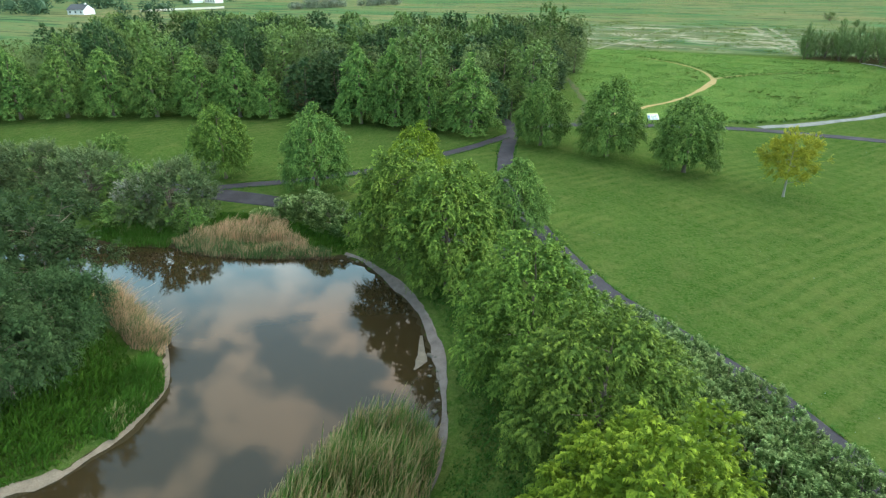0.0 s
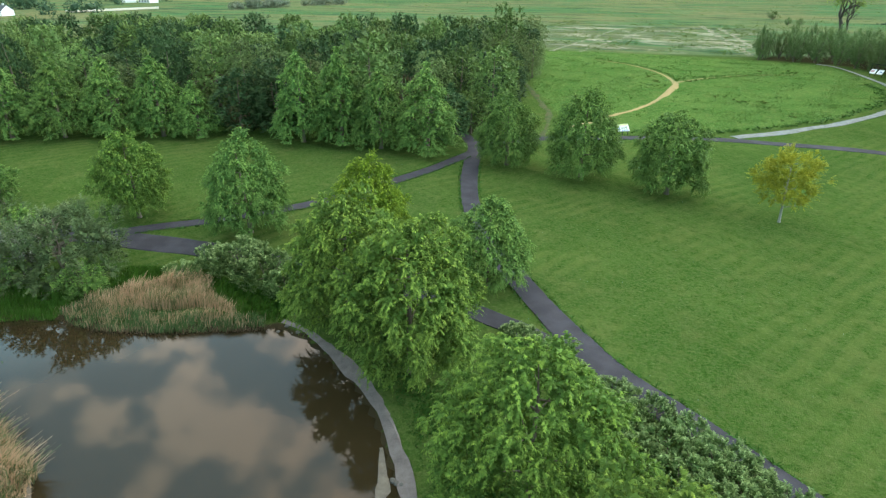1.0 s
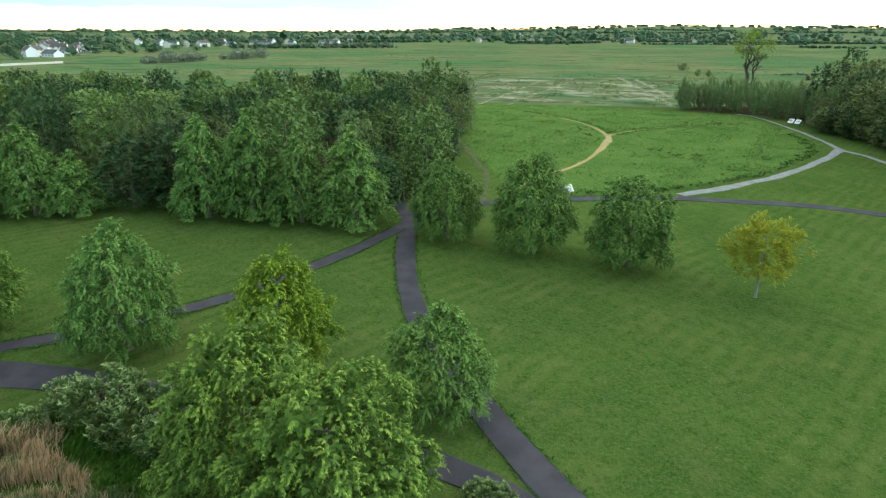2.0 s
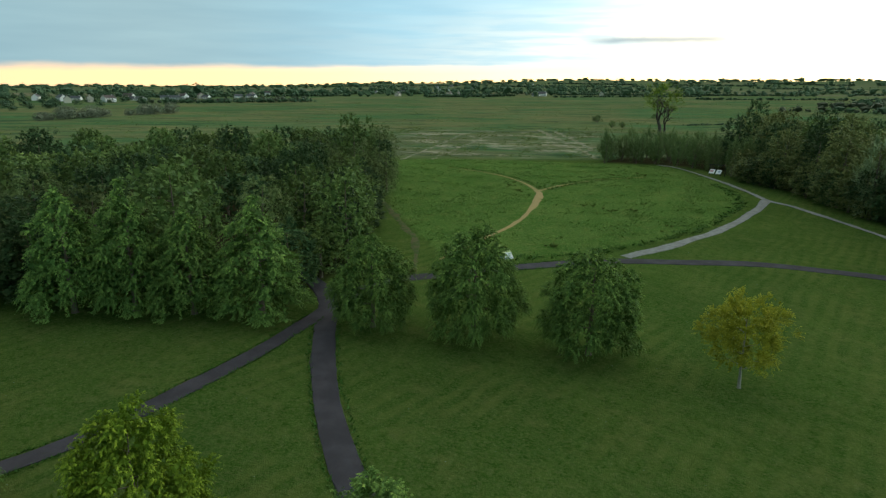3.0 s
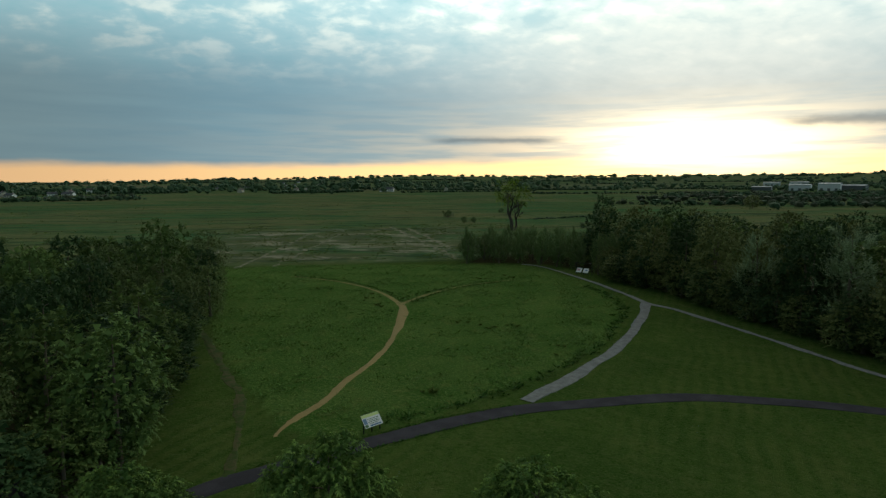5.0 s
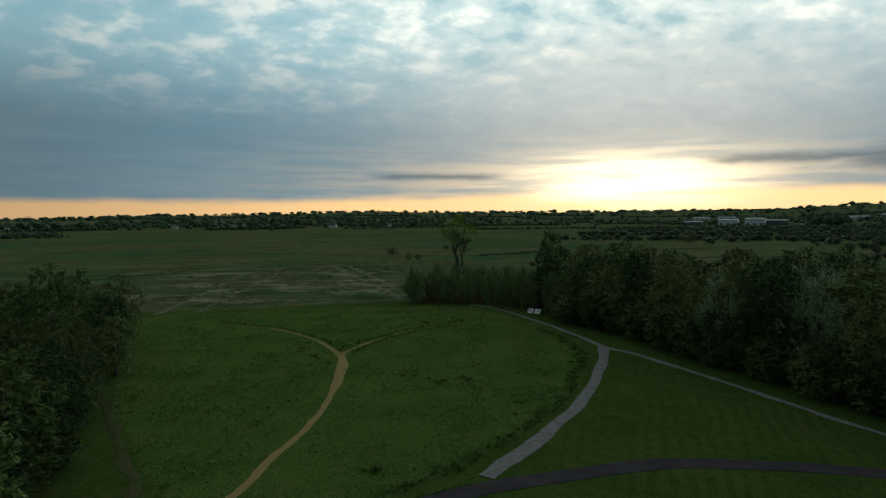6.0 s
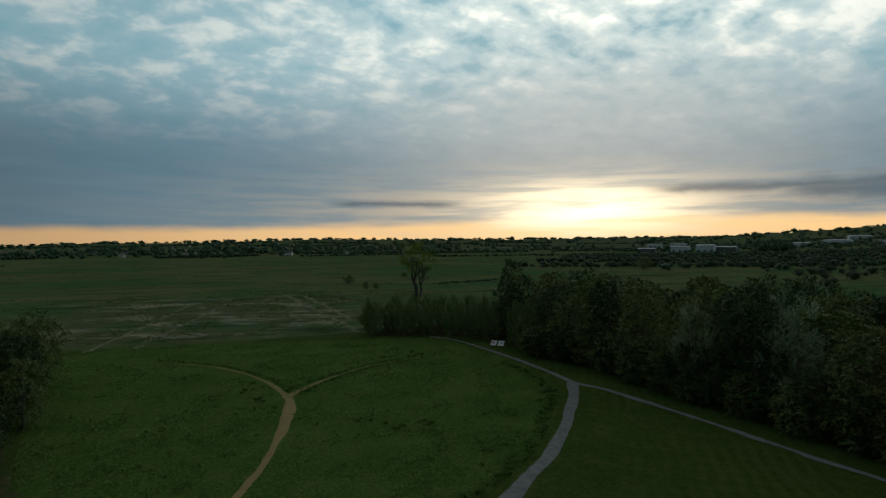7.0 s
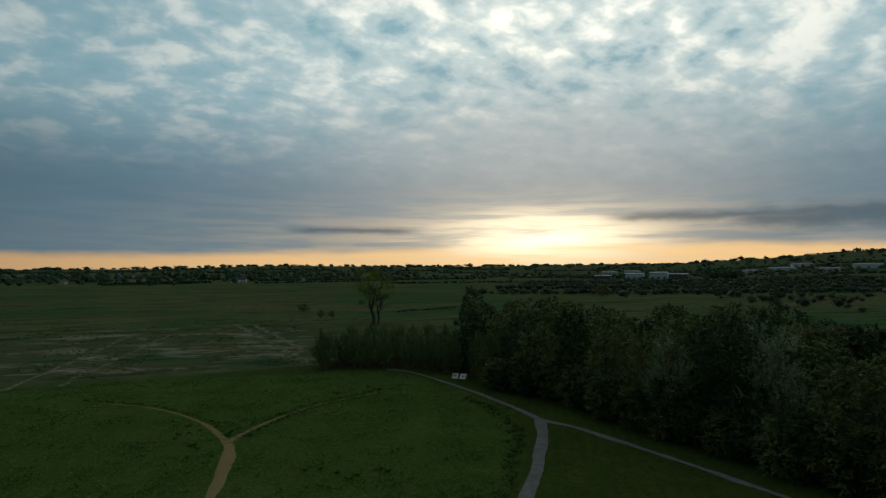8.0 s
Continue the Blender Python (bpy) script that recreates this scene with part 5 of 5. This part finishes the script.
def tussocks(name, label, spots, rad, h, per, mat, seed, tri=False):
    g = np.random.RandomState(seed)
    n = len(spots)
    k = np.repeat(np.arange(n), per)
    m = n * per
    sc = g.uniform(0.6, 1.4, n)
    a = g.uniform(0, 6.283, m)
    rr = rad * sc[k] * g.uniform(0.0, 1, m) ** 0.6
    p = np.stack([spots[k, 0] + rr * np.cos(a), spots[k, 1] + rr * np.sin(a)], 1)
    hh = h * sc[k] * g.uniform(0.3, 0.9, m)
    z = land(p[:, 0], p[:, 1]) + hh * 0.5
    out = np.stack([np.cos(a), np.sin(a), np.zeros(m)], 1)
    v, f = leaves(np.column_stack([p, z]), out * g.uniform(.5, 1.4, m)[:, None] + np.array([0, 0, .7]), out * 0.3 + g.normal(0, .3, (m, 3)) + np.array([0, 0, 1.0]), hh * 1.2, hh * g.uniform(.25, .5, m), tri=tri)
    return tagged(new(name, mesh_of(name, v, f, mat)), label, "grass", kind="stuff")


gg = np.random.RandomState(6)
q = gg.uniform((-24, 94), (56, 202), (30000, 2))
q = q[inside(q[:, 0], q[:, 1], MEADOW)]
dens = 0.25 + 0.5 * wave(q[:, 0], q[:, 1], 9, 2) + 0.3 * wave(q[:, 0], q[:, 1], 30, 4)
trod = np.minimum(away(q[:, 0], q[:, 1], [(-5.6, 96), (-1.4, 103.7), (3.4, 113.6), (7.05, 122.3), (10.2, 133), (12.5, 147)]), away(q[:, 0], q[:, 1], [(12.2, 149.5), (10.8, 157.4), (7, 166.8), (2.5, 173.7)]))
q = q[(gg.uniform(0, 1, len(q)) < np.clip(dens, 0.05, 1)) & (trod > 1.1)]
tussocks("tussocks", "rough tussocks of long grass all over the meadow", q[:9000], 0.55, 0.34, 7, MEADOW_GRASS, 3, True)
for k, line in enumerate(([(13.2, 149.8), (11.8, 157.6), (8.0, 167.2), (3.2, 174.4), (-6.2, 181.8)], [(14.6, 148.6), (19.2, 154.0), (27.6, 161.6), (39.8, 166.6)], [(13.0, 150.2), (13.4, 152.0), (18.0, 156.0), (26.5, 163.4), (39.2, 168.6)])):
    edge_line = spline(line, 0.45)
    tussocks("tussocks", "tall dark grass standing along the trodden line", edge_line + gg.normal(0, 0.22, edge_line.shape), 0.3, 0.55, 9, MEADOW_GRASS, 31 + k, True)
rim = spline([(3.5, 98.5), (9.0, 100.2), (14.5, 102.6), (21.0, 106.8), (28.1, 112.3), (35.5, 119.2), (42.6, 127.8), (47.2, 135.0), (50.5, 146.0), (51.5, 158)], 0.5)
rim = rim + gg.normal(0, 0.5, rim.shape)
tussocks("tussocks", "taller dark grass along the meadow's mown edge", rim, 0.6, 0.5, 12, GRASS_AND_SHADE, 4, True)
docks = np.repeat(np.array([(34.1, 169.3), (39.4, 171.2), (20.2, 131.8), (26.8, 128.6), (23.8, 129.1), (9.0, 156.6), (9.1, 147.2), (29.0, 115.6), (-12.9, 178.2), (9.7, 104.7), (7.6, 153.2)]), 3, 0)
docks = docks + gg.normal(0, 1.1, docks.shape)
tussocks("dock_plants", "dark clumps of dock and rush in the meadow", docks, 0.34, 0.55, 26, TUSSOCK, 5)
q = gg.uniform((-60, 200), (90, 330), (6000, 2))
far_q = gg.uniform((-220, 205), (320, 760), (16000, 2))
far_q = far_q[wave(far_q[:, 0], far_q[:, 1] * 2.2, 70, 12) > 0.15]
tussocks("tussocks", "dark rushy tufts scattered over the marsh", far_q, 1.1, 0.7, 5, TUSSOCK, 7, True)
tussocks("tussocks", "coarse tufts on the open marsh", q[(wave(q[:, 0], q[:, 1], 22, 8) > 0.1)], 0.6, 0.5, 7, TUSSOCK, 6)


for k, (line, half) in enumerate((([(30, 2.5), (26, 9), (22, 15.5), (18.3, 20.6), (15.4, 24.6), (12.2, 28.9), (9.7, 31.3), (6.6, 34.1), (3.0, 37.2), (0.7, 39.9), (-1.6, 43.1), (-3.7, 46.3), (-6.5, 50.6), (-9.0, 55), (-10.4, 58.6), (-11.9, 63), (-13.4, 68.8), (-14.4, 74)], 1.0),
                                  ([(-41.5, 45.6), (-39.5, 46.4), (-36.8, 48.3), (-33.3, 50.5), (-28.4, 54.4), (-24.5, 58.4), (-20.8, 64.9), (-18.1, 70.7), (-15.9, 76.7)], 0.76),
                                  ([(-5.9, 90.0), (0.0, 92.9), (4.5, 94.9), (10.4, 97.4), (16.6, 99.0)], 1.06))):
    mid_line = spline(line, 0.22)
    along = unit(np.gradient(mid_line, axis=0))
    for side in (-1, 1):
        verge = mid_line + np.stack([along[:, 1], -along[:, 0]], 1) * side * (half + gg.uniform(-0.04, 0.22, (len(mid_line), 1)))
        tussocks("verge_grass", "longer grass left along the path's edge", verge, 0.16, 0.24, 6, GRASS_AND_SHADE, 50 + 2 * k + side, True)


# ---- information boards ----
def slab(lo, hi, m, mat, name):
    me = box(lo, hi, mat, name, 0.008)
    me.transform(m)
    return me


def info_board(x, y, turn, deep, slope, label, boards, legs=(-0.4, 0.4)):
    """Sloping printed boards on steel legs."""
    ob = thing("information_board", label, "sign", at=(x, y, float(land(x, y))), turn=turn)
    for bx, bw, face, prints in boards:
        tilt = pose(bx, 0, 1.0, slope, 0, 0)
        board = part("board", slab((-bw / 2, -deep / 2, -0.02), (bw / 2, deep / 2, 0.02), tilt, PANEL_EDGE, "board"), ob, "sloping printed board with green edge")
        part("print", slab((-bw / 2 + .03, -deep / 2 + .03, 0.021), (bw / 2 - .03, deep / 2 - .03, 0.027), tilt, face, "print"), board, "pale printed sheet")
        for px, py, pw, ph, pm in prints:
            part("picture", slab((px - pw / 2, py - ph / 2, 0.028), (px + pw / 2, py + ph / 2, 0.033), tilt, pm, "picture"), board)
        for s in legs:
            part("leg", box((bx + s * bw - .04, -0.04, -0.2), (bx + s * bw + .04, 0.04, 0.98), POST, "leg", 0.006), ob, "dark steel leg")
    return ob


bars = [(0.14, 0.12 - 0.13 * k, 1.15 - 0.22 * (k % 2), 0.045, PRINT_GREEN) for k in range(4)]
info_board(2.36, 96.1, 30, 1.2, 48, "sloping information board with yellow-green header on three dark legs",
           [(0, 1.85, PANEL_WHITE, bars + [(0, 0.43, 1.78, 0.26, PANEL_CREAM), (-0.68, -0.02, 0.34, 0.5, PRINT_BLUE), (-0.7, -0.42, 0.3, 0.22, PRINT_GREEN), (0.2, -0.45, 1.1, 0.12, PRINT_BLUE)])], (-0.45, 0.0, 0.45))
far = info_board(57.3, 170.6, -50, 1.25, 48, "pair of sloping white information boards under a steel bar", [(-0.8, 1.3, PANEL_WHITE, [(-0.15, 0.1, 0.8, 0.6, PRINT_PINK)]), (0.8, 1.3, PANEL_WHITE, [(0.1, 0.05, 0.5, 0.3, PRINT_BLUE)])])
for s in (-1, 1):
    part("post", box((s * 1.9 - .05, 0.75, -.2), (s * 1.9 + .05, 0.85, 2.45), POST, "post", .008), far, "tall steel post")
part("crossbar", box((-2.1, 0.72, 2.45), (2.1, 0.88, 2.57), POST, "crossbar", .01), far, "dark steel crossbar")

# stones and driftwood at the water's edge
gs = random.Random(12)
for k in range(16):
    t = gs.random()
    px, py = (-6.7 + 2.6 * t, 27.6 - 5.4 * t) if k < 12 else (-18.2 + 1.6 * t, 37.0 - 0.4 * t)
    s = gs.uniform(0.05, 0.17)
    bm = bmesh.new()
    bmesh.ops.create_icosphere(bm, subdivisions=2, radius=s)
    off = Vector((gs.uniform(0, 9), gs.uniform(0, 9), 0))
    for v in bm.verts:
        v.co *= 1 + 0.35 * noise.noise(v.co * 6 + off)
        v.co.z *= 0.55
    me = bpy.data.meshes.new("stone")
    bm.to_mesh(me)
    bm.free()
    me.materials.append(STONE)
    ob = new("stone", me)
    px, py = px + gs.uniform(-.45, .2), py + gs.uniform(-.3, .3)
    ob.matrix_basis = pose(px, py, max(WATER - 0.02, float(ground_height(np.array([px]), np.array([py]))[0][0])) + s * 0.15, 0, 0, gs.uniform(0, 360))
    tagged(ob, "weathered grey stone at the pond's edge", "stone", "stones at the pond's edge")


# ---- distance: farms, town, hedges ----
def house(x, y, turn, wide, deep, eave, ridge, wall_m, roof_m, label):
    ob = thing("house", label, "house", "houses beyond the marsh", at=(x, y, float(land(x, y)) - 0.2), turn=turn)
    bm = bmesh.new()
    prof = [(-deep / 2, 0), (deep / 2, 0), (deep / 2, eave), (0, ridge), (-deep / 2, eave)]
    ends = [[bm.verts.new((s * wide / 2, py, pz)) for py, pz in prof] for s in (-1, 1)]
    bm.faces.new(ends[0][::-1])
    bm.faces.new(ends[1])
    for k in range(5):
        bm.faces.new((ends[0][k], ends[0][(k + 1) % 5], ends[1][(k + 1) % 5], ends[1][k]))
    bmesh.ops.recalc_face_normals(bm, faces=bm.faces[:])
    me = bpy.data.meshes.new("wall")
    bm.to_mesh(me)
    bm.free()
    me.materials.append(wall_m)
    part("wall", me, ob)
    slope = math.atan2(ridge - eave, deep / 2)
    run = math.hypot(ridge - eave, deep / 2)
    for s in (-1, 1):
        rm = box((-wide / 2 - .3, -run - .4, 0.03), (wide / 2 + .3, 0.05, 0.22), roof_m, "roof")
        rm.transform(pose(0, 0, ridge, 0, 0, 0 if s < 0 else 180) @ pose(0, 0, 0, math.degrees(slope), 0, 0))
        part("roof", rm, ob)
    part("chimney", box((wide * .32, -.4, ridge - .6), (wide * .32 + .9, .4, ridge + 1.0), wall_m, "chimney"), ob)
    n = max(2, int(wide / 3.6))
    for fl in range(max(1, int(eave / 2.5))):
        for k in range(n):
            wx = -wide / 2 + wide * (k + .5) / n
            for s in (-1, 1):
                part("window", box((wx - .55, s * deep / 2 - .06, 1.0 + fl * 2.6), (wx + .55, s * deep / 2 + .06, 2.2 + fl * 2.6), DARK_PANE, "window"), ob)
    return ob


gh = random.Random(3)
for px, py in ((-332, 280), (-395, 448), (-379, 452), (-412, 470), (-455, 550), (-440, 556), (-430, 558), (-470, 548), (-420, 520), (-567, 660), (-590, 690), (-614, 727), (-540, 640), (-453, 719), (-445, 749),
               (-426, 755), (-420, 818), (-422, 889), (-410, 894), (-399, 897), (-392, 940), (-380, 930), (-440, 830), (-356, 996), (-351, 1046), (-376, 1215), (-371, 1290), (-340, 1010), (-500, 780), (-520, 840), (-480, 900),
               (-60, 1700), (-42, 1780), (25, 1760), (92, 1820), (265, 1980), (310, 2050), (-150, 1600), (-210, 1500), (-24, 1188), (-8, 1196), (150, 1192), (136, 1180), (262, 1200), (-120, 1170), (-88, 2140), (-40, 2374), (261, 2364), (-560, 820)):
    k = gh.random()
    house(px, py, gh.uniform(-35, 35) + (90 if k > 0.7 else 0), gh.uniform(10, 16), gh.uniform(7, 9), 5.1 if k > 0.4 else 2.9, 8.2 if k > .4 else 5.6, RENDER if k < 0.75 else CREAM, SLATE if k < 0.6 else TILE_ROOF,
          "white two-storey house with slate roof" if k > 0.4 else "low white bungalow with dark roof")


wall_line = thing("garden_wall", "long white-painted garden wall beyond the wood", "wall", at=(-309, 354, float(land(-309, 354))), turn=72.6)
part("wall", box((-42, -0.2, -0.5), (19, 0.2, 1.1), CREAM, "wall"), wall_line)
part("coping", box((-42.1, -0.3, 1.1), (19.1, 0.3, 1.22), SHED_GREY, "coping"), wall_line)


def shed(x, y, turn, wide, deep, high, mat, label):
    ob = thing("warehouse", label, "warehouse", "sheds beyond the marsh", at=(x, y, float(land(x, y)) - 0.5), turn=turn)
    part("wall", box((-wide / 2, -deep / 2, 0), (wide / 2, deep / 2, high), mat, "wall"), ob)
    for s in (-1, 1):
        rm = box((-wide / 2 - .5, -deep / 2 - .6, 0), (wide / 2 + .5, 0.2, 0.4), SHED_ROOF, "roof")
        rm.transform(pose(0, 0, high + deep * 0.06, 0, 0, 0 if s < 0 else 180) @ pose(0, 0, 0, 6.5, 0, 0))
        part("roof", rm, ob)
    for k in range(3):
        wx = -wide / 2 + wide * (k + .5) / 3
        part("door", box((wx - 2.2, -deep / 2 - .1, 0.4), (wx + 2.2, -deep / 2 + .1, 5), SHED_DARK, "door"), ob)


for az, dist, wide, deep, high, mat in ((41.0, 1330, 34, 26, 7, SHED_DARK), (43.8, 1320, 36, 30, 11, SHED_GREY), (45.9, 1290, 34, 32, 13, SHED_GREY), (47.4, 1310, 44, 30, 9, SHED_DARK), (41.6, 1780, 40, 26, 9, SHED_GREY), (43.6, 1850, 44, 26, 8, SHED_GREY),
                                        (53.0, 1560, 44, 30, 9, SHED_GREY), (55.6, 1700, 56, 32, 9, SHED_GREY), (58.9, 1600, 36, 30, 8, SHED_GREY), (61.4, 1760, 60, 36, 9, SHED_GREY), (57.0, 1950, 50, 30, 9, SHED_GREY)):
    a = radians(az)
    shed(3 + dist * math.sin(a), 68 + dist * math.cos(a), -az + gh.uniform(-12, 12), wide, deep, high, mat, "long pale industrial shed with low roof" if mat is SHED_GREY else "low dark industrial shed")


def clumps(name, label, spots, mat, seed, n=20, size=0.3, fine=1, core=0.84):
    """Far trees and hedges: lumpy crowns, each roughened by leafy facets."""
    g = np.random.RandomState(seed)
    spots = np.asarray(spots)
    bm = bmesh.new()
    bmesh.ops.create_icosphere(bm, subdivisions=fine, radius=1)
    ball = np.array([v.co[:] for v in bm.verts])
    tris = np.array([[v.index for v in f.verts] for f in bm.faces])
    bm.free()
    c = len(spots)
    foot = land(spots[:, 0], spots[:, 1])
    ph = g.uniform(0, 6.283, (c, 1, 3))
    d = np.broadcast_to(ball, (c, len(ball), 3))
    bulge = 0.86 + 0.24 * np.sin(d[..., 0] * 3.1 + ph[..., 0]) * np.cos(d[..., 1] * 3.4 + ph[..., 1]) + 0.14 * np.sin(d[..., 2] * 6 + d[..., 0] * 5 + ph[..., 2]) + g.normal(0, .15, d.shape[:2])
    half = np.stack([spots[:, 2] / 2, spots[:, 2] / 2, spots[:, 3] * 0.55], 1)
    mid = np.stack([spots[:, 0], spots[:, 1], foot + spots[:, 3] * 0.45], 1)
    heart = mid[:, None] + d * bulge[..., None] * (core * half)[:, None]
    hf = (np.arange(c)[:, None, None] * len(ball) + tris[None]).reshape(-1, 3)
    k = np.repeat(np.arange(c), n)
    m = len(k)
    e = unit(g.normal(0, 1, (m, 3)))
    p = mid[k] + e * half[k] * g.uniform(0.72, 1.10, (m, 1))
    sz = np.minimum(spots[k, 2], spots[k, 3]) * size * g.uniform(0.6, 1.3, m)
    v, f = leaves(p, e + g.normal(0, .8, (m, 3)), e + np.array([0, 0, .3]) + g.normal(0, .3, (m, 3)), sz, sz * g.uniform(.5, .8, m))
    lf = np.concatenate([f[:, [0, 1, 2]], f[:, [0, 2, 3]]]) + heart.shape[0] * heart.shape[1]
    return tagged(new(name, mesh_of(name, np.concatenate([heart.reshape(-1, 3), v]), np.concatenate([hf, lf]), mat)), label, "trees", kind="stuff")


gf = np.random.RandomState(17)


def band(az0, az1, dist, count, wide, high, spread=0.03):
    az = np.radians(gf.uniform(az0, az1, count))
    d = dist * (1 + gf.normal(0, spread, count))
    s = gf.uniform(0.6, 1.4, count)
    return np.stack([3 + d * np.sin(az), 68 + d * np.cos(az), wide * s, high * s * gf.uniform(0.8, 1.2, count)], 1)


def row(x0, y0, x1, y1, gap, wide, high):
    n = max(2, int(math.hypot(x1 - x0, y1 - y0) / gap * 1.5))
    t = np.linspace(0, 1, n)
    s = gf.uniform(0.6, 1.35, n)
    return np.stack([x0 + (x1 - x0) * t + gf.normal(0, 1.2, n), y0 + (y1 - y0) * t + gf.normal(0, 1.5, n), wide * s, high * s], 1)


rows = [row(194, 1287, 389, 1268, 2.6, 6, 4), row(389, 1268, 620, 1215, 2.6, 6, 4), row(-61, 1047, 68, 1112, 3, 8, 6), row(367, 2417, 600, 2170, 5, 9, 6), row(116, 352, 160, 369, 0.8, 1.6, 0.9), row(-30, 1100, 95, 1150, 4, 7, 5), row(-330, 700, -180, 760, 5, 7, 5), row(150, 1050, 420, 1120, 5, 6, 4), row(230, 1300, 560, 1220, 5, 7, 5), row(-500, 1000, -200, 1120, 5, 8, 6), row(330, 900, 760, 860, 6, 6, 4)]
for k in range(40):
    az, d = radians(gf.uniform(-52, 66) if k < 26 else gf.uniform(36, 66)), gf.uniform(1250, 2900)
    L = gf.uniform(120, 420)
    cx, cy = d * math.sin(az), 68 + d * math.cos(az)
    t = -az + gf.normal(0, 0.25)
    rows.append(row(cx - L / 2 * math.cos(t), cy - L / 2 * math.sin(t), cx + L / 2 * math.cos(t), cy + L / 2 * math.sin(t), 7, 9, 6))
clumps("far_hedges", "dark hedgerows between the distant fields", np.concatenate(rows), FAR_HAZE_LEAF, 5, 4, 0.4)
close = [band(-60, -27, 760, 70, 9, 6, .12), band(-62, -35, 640, 30, 10, 7, .1), band(-64, -50, 440, 14, 11, 8, .08), band(-46, -20, 1040, 90, 11, 8, .06)]
clumps("far_trees", "trees round the gardens and houses of the town", np.concatenate(close), FAR_HAZE_LEAF, 16, 190, 0.17, 1, 0.62)
trees = [band(-34, 30, 1290, 120, 13, 9, .02), band(-30, 26, 1420, 70, 12, 7, .05), band(-32, 24, 1230, 34, 20, 15, .03), band(-60, -34, 1100, 22, 20, 15, .06), band(24, 60, 1500, 120, 11, 7, .06), band(-60, 10, 1350, 130, 13, 11, .12), band(-40, 40, 1800, 150, 14, 12, .12), band(-60, 66, 2500, 260, 24, 13, .10), band(-60, 68, 3300, 460, 36, 12, .03), band(-12, 24, 1500, 110, 17, 16, .05),
         band(40, 70, 1550, 90, 13, 7, .12), band(50.0, 52.5, 1180, 26, 16, 20, .02), band(40, 68, 2100, 160, 14, 9, .12), band(44, 68, 1700, 120, 13, 8, .1)]
clumps("far_trees", "dark trees round the farms and town on the skyline", np.concatenate(trees), FAR_HAZE_LEAF, 6, 14, 0.28)
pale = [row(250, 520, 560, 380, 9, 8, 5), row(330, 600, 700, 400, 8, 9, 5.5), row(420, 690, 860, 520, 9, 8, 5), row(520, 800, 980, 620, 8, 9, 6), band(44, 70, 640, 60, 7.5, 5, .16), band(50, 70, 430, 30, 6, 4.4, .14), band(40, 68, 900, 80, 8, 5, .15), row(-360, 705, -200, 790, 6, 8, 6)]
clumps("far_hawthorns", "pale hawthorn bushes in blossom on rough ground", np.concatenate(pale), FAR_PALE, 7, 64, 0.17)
clumps("far_bushes", "dark bushes among the hawthorns", np.concatenate([row(270, 500, 600, 350, 10, 8, 5), row(380, 640, 800, 440, 10, 9, 6), row(470, 760, 920, 570, 9, 10, 6), band(42, 70, 600, 50, 8, 5, .2), band(44, 70, 850, 90, 9, 6, .15)]), FAR_HAZE_LEAF, 8, 30, 0.24)
clumps("far_hawthorns", "hawthorn bushes in pale blossom at the marsh's edge", np.concatenate([row(-250, 376, -234, 420, 7, 9, 6), row(-228, 437, -213, 470, 7, 8, 6)]), NEAR_PALE, 9, 620, 0.11, 1, 0.7)
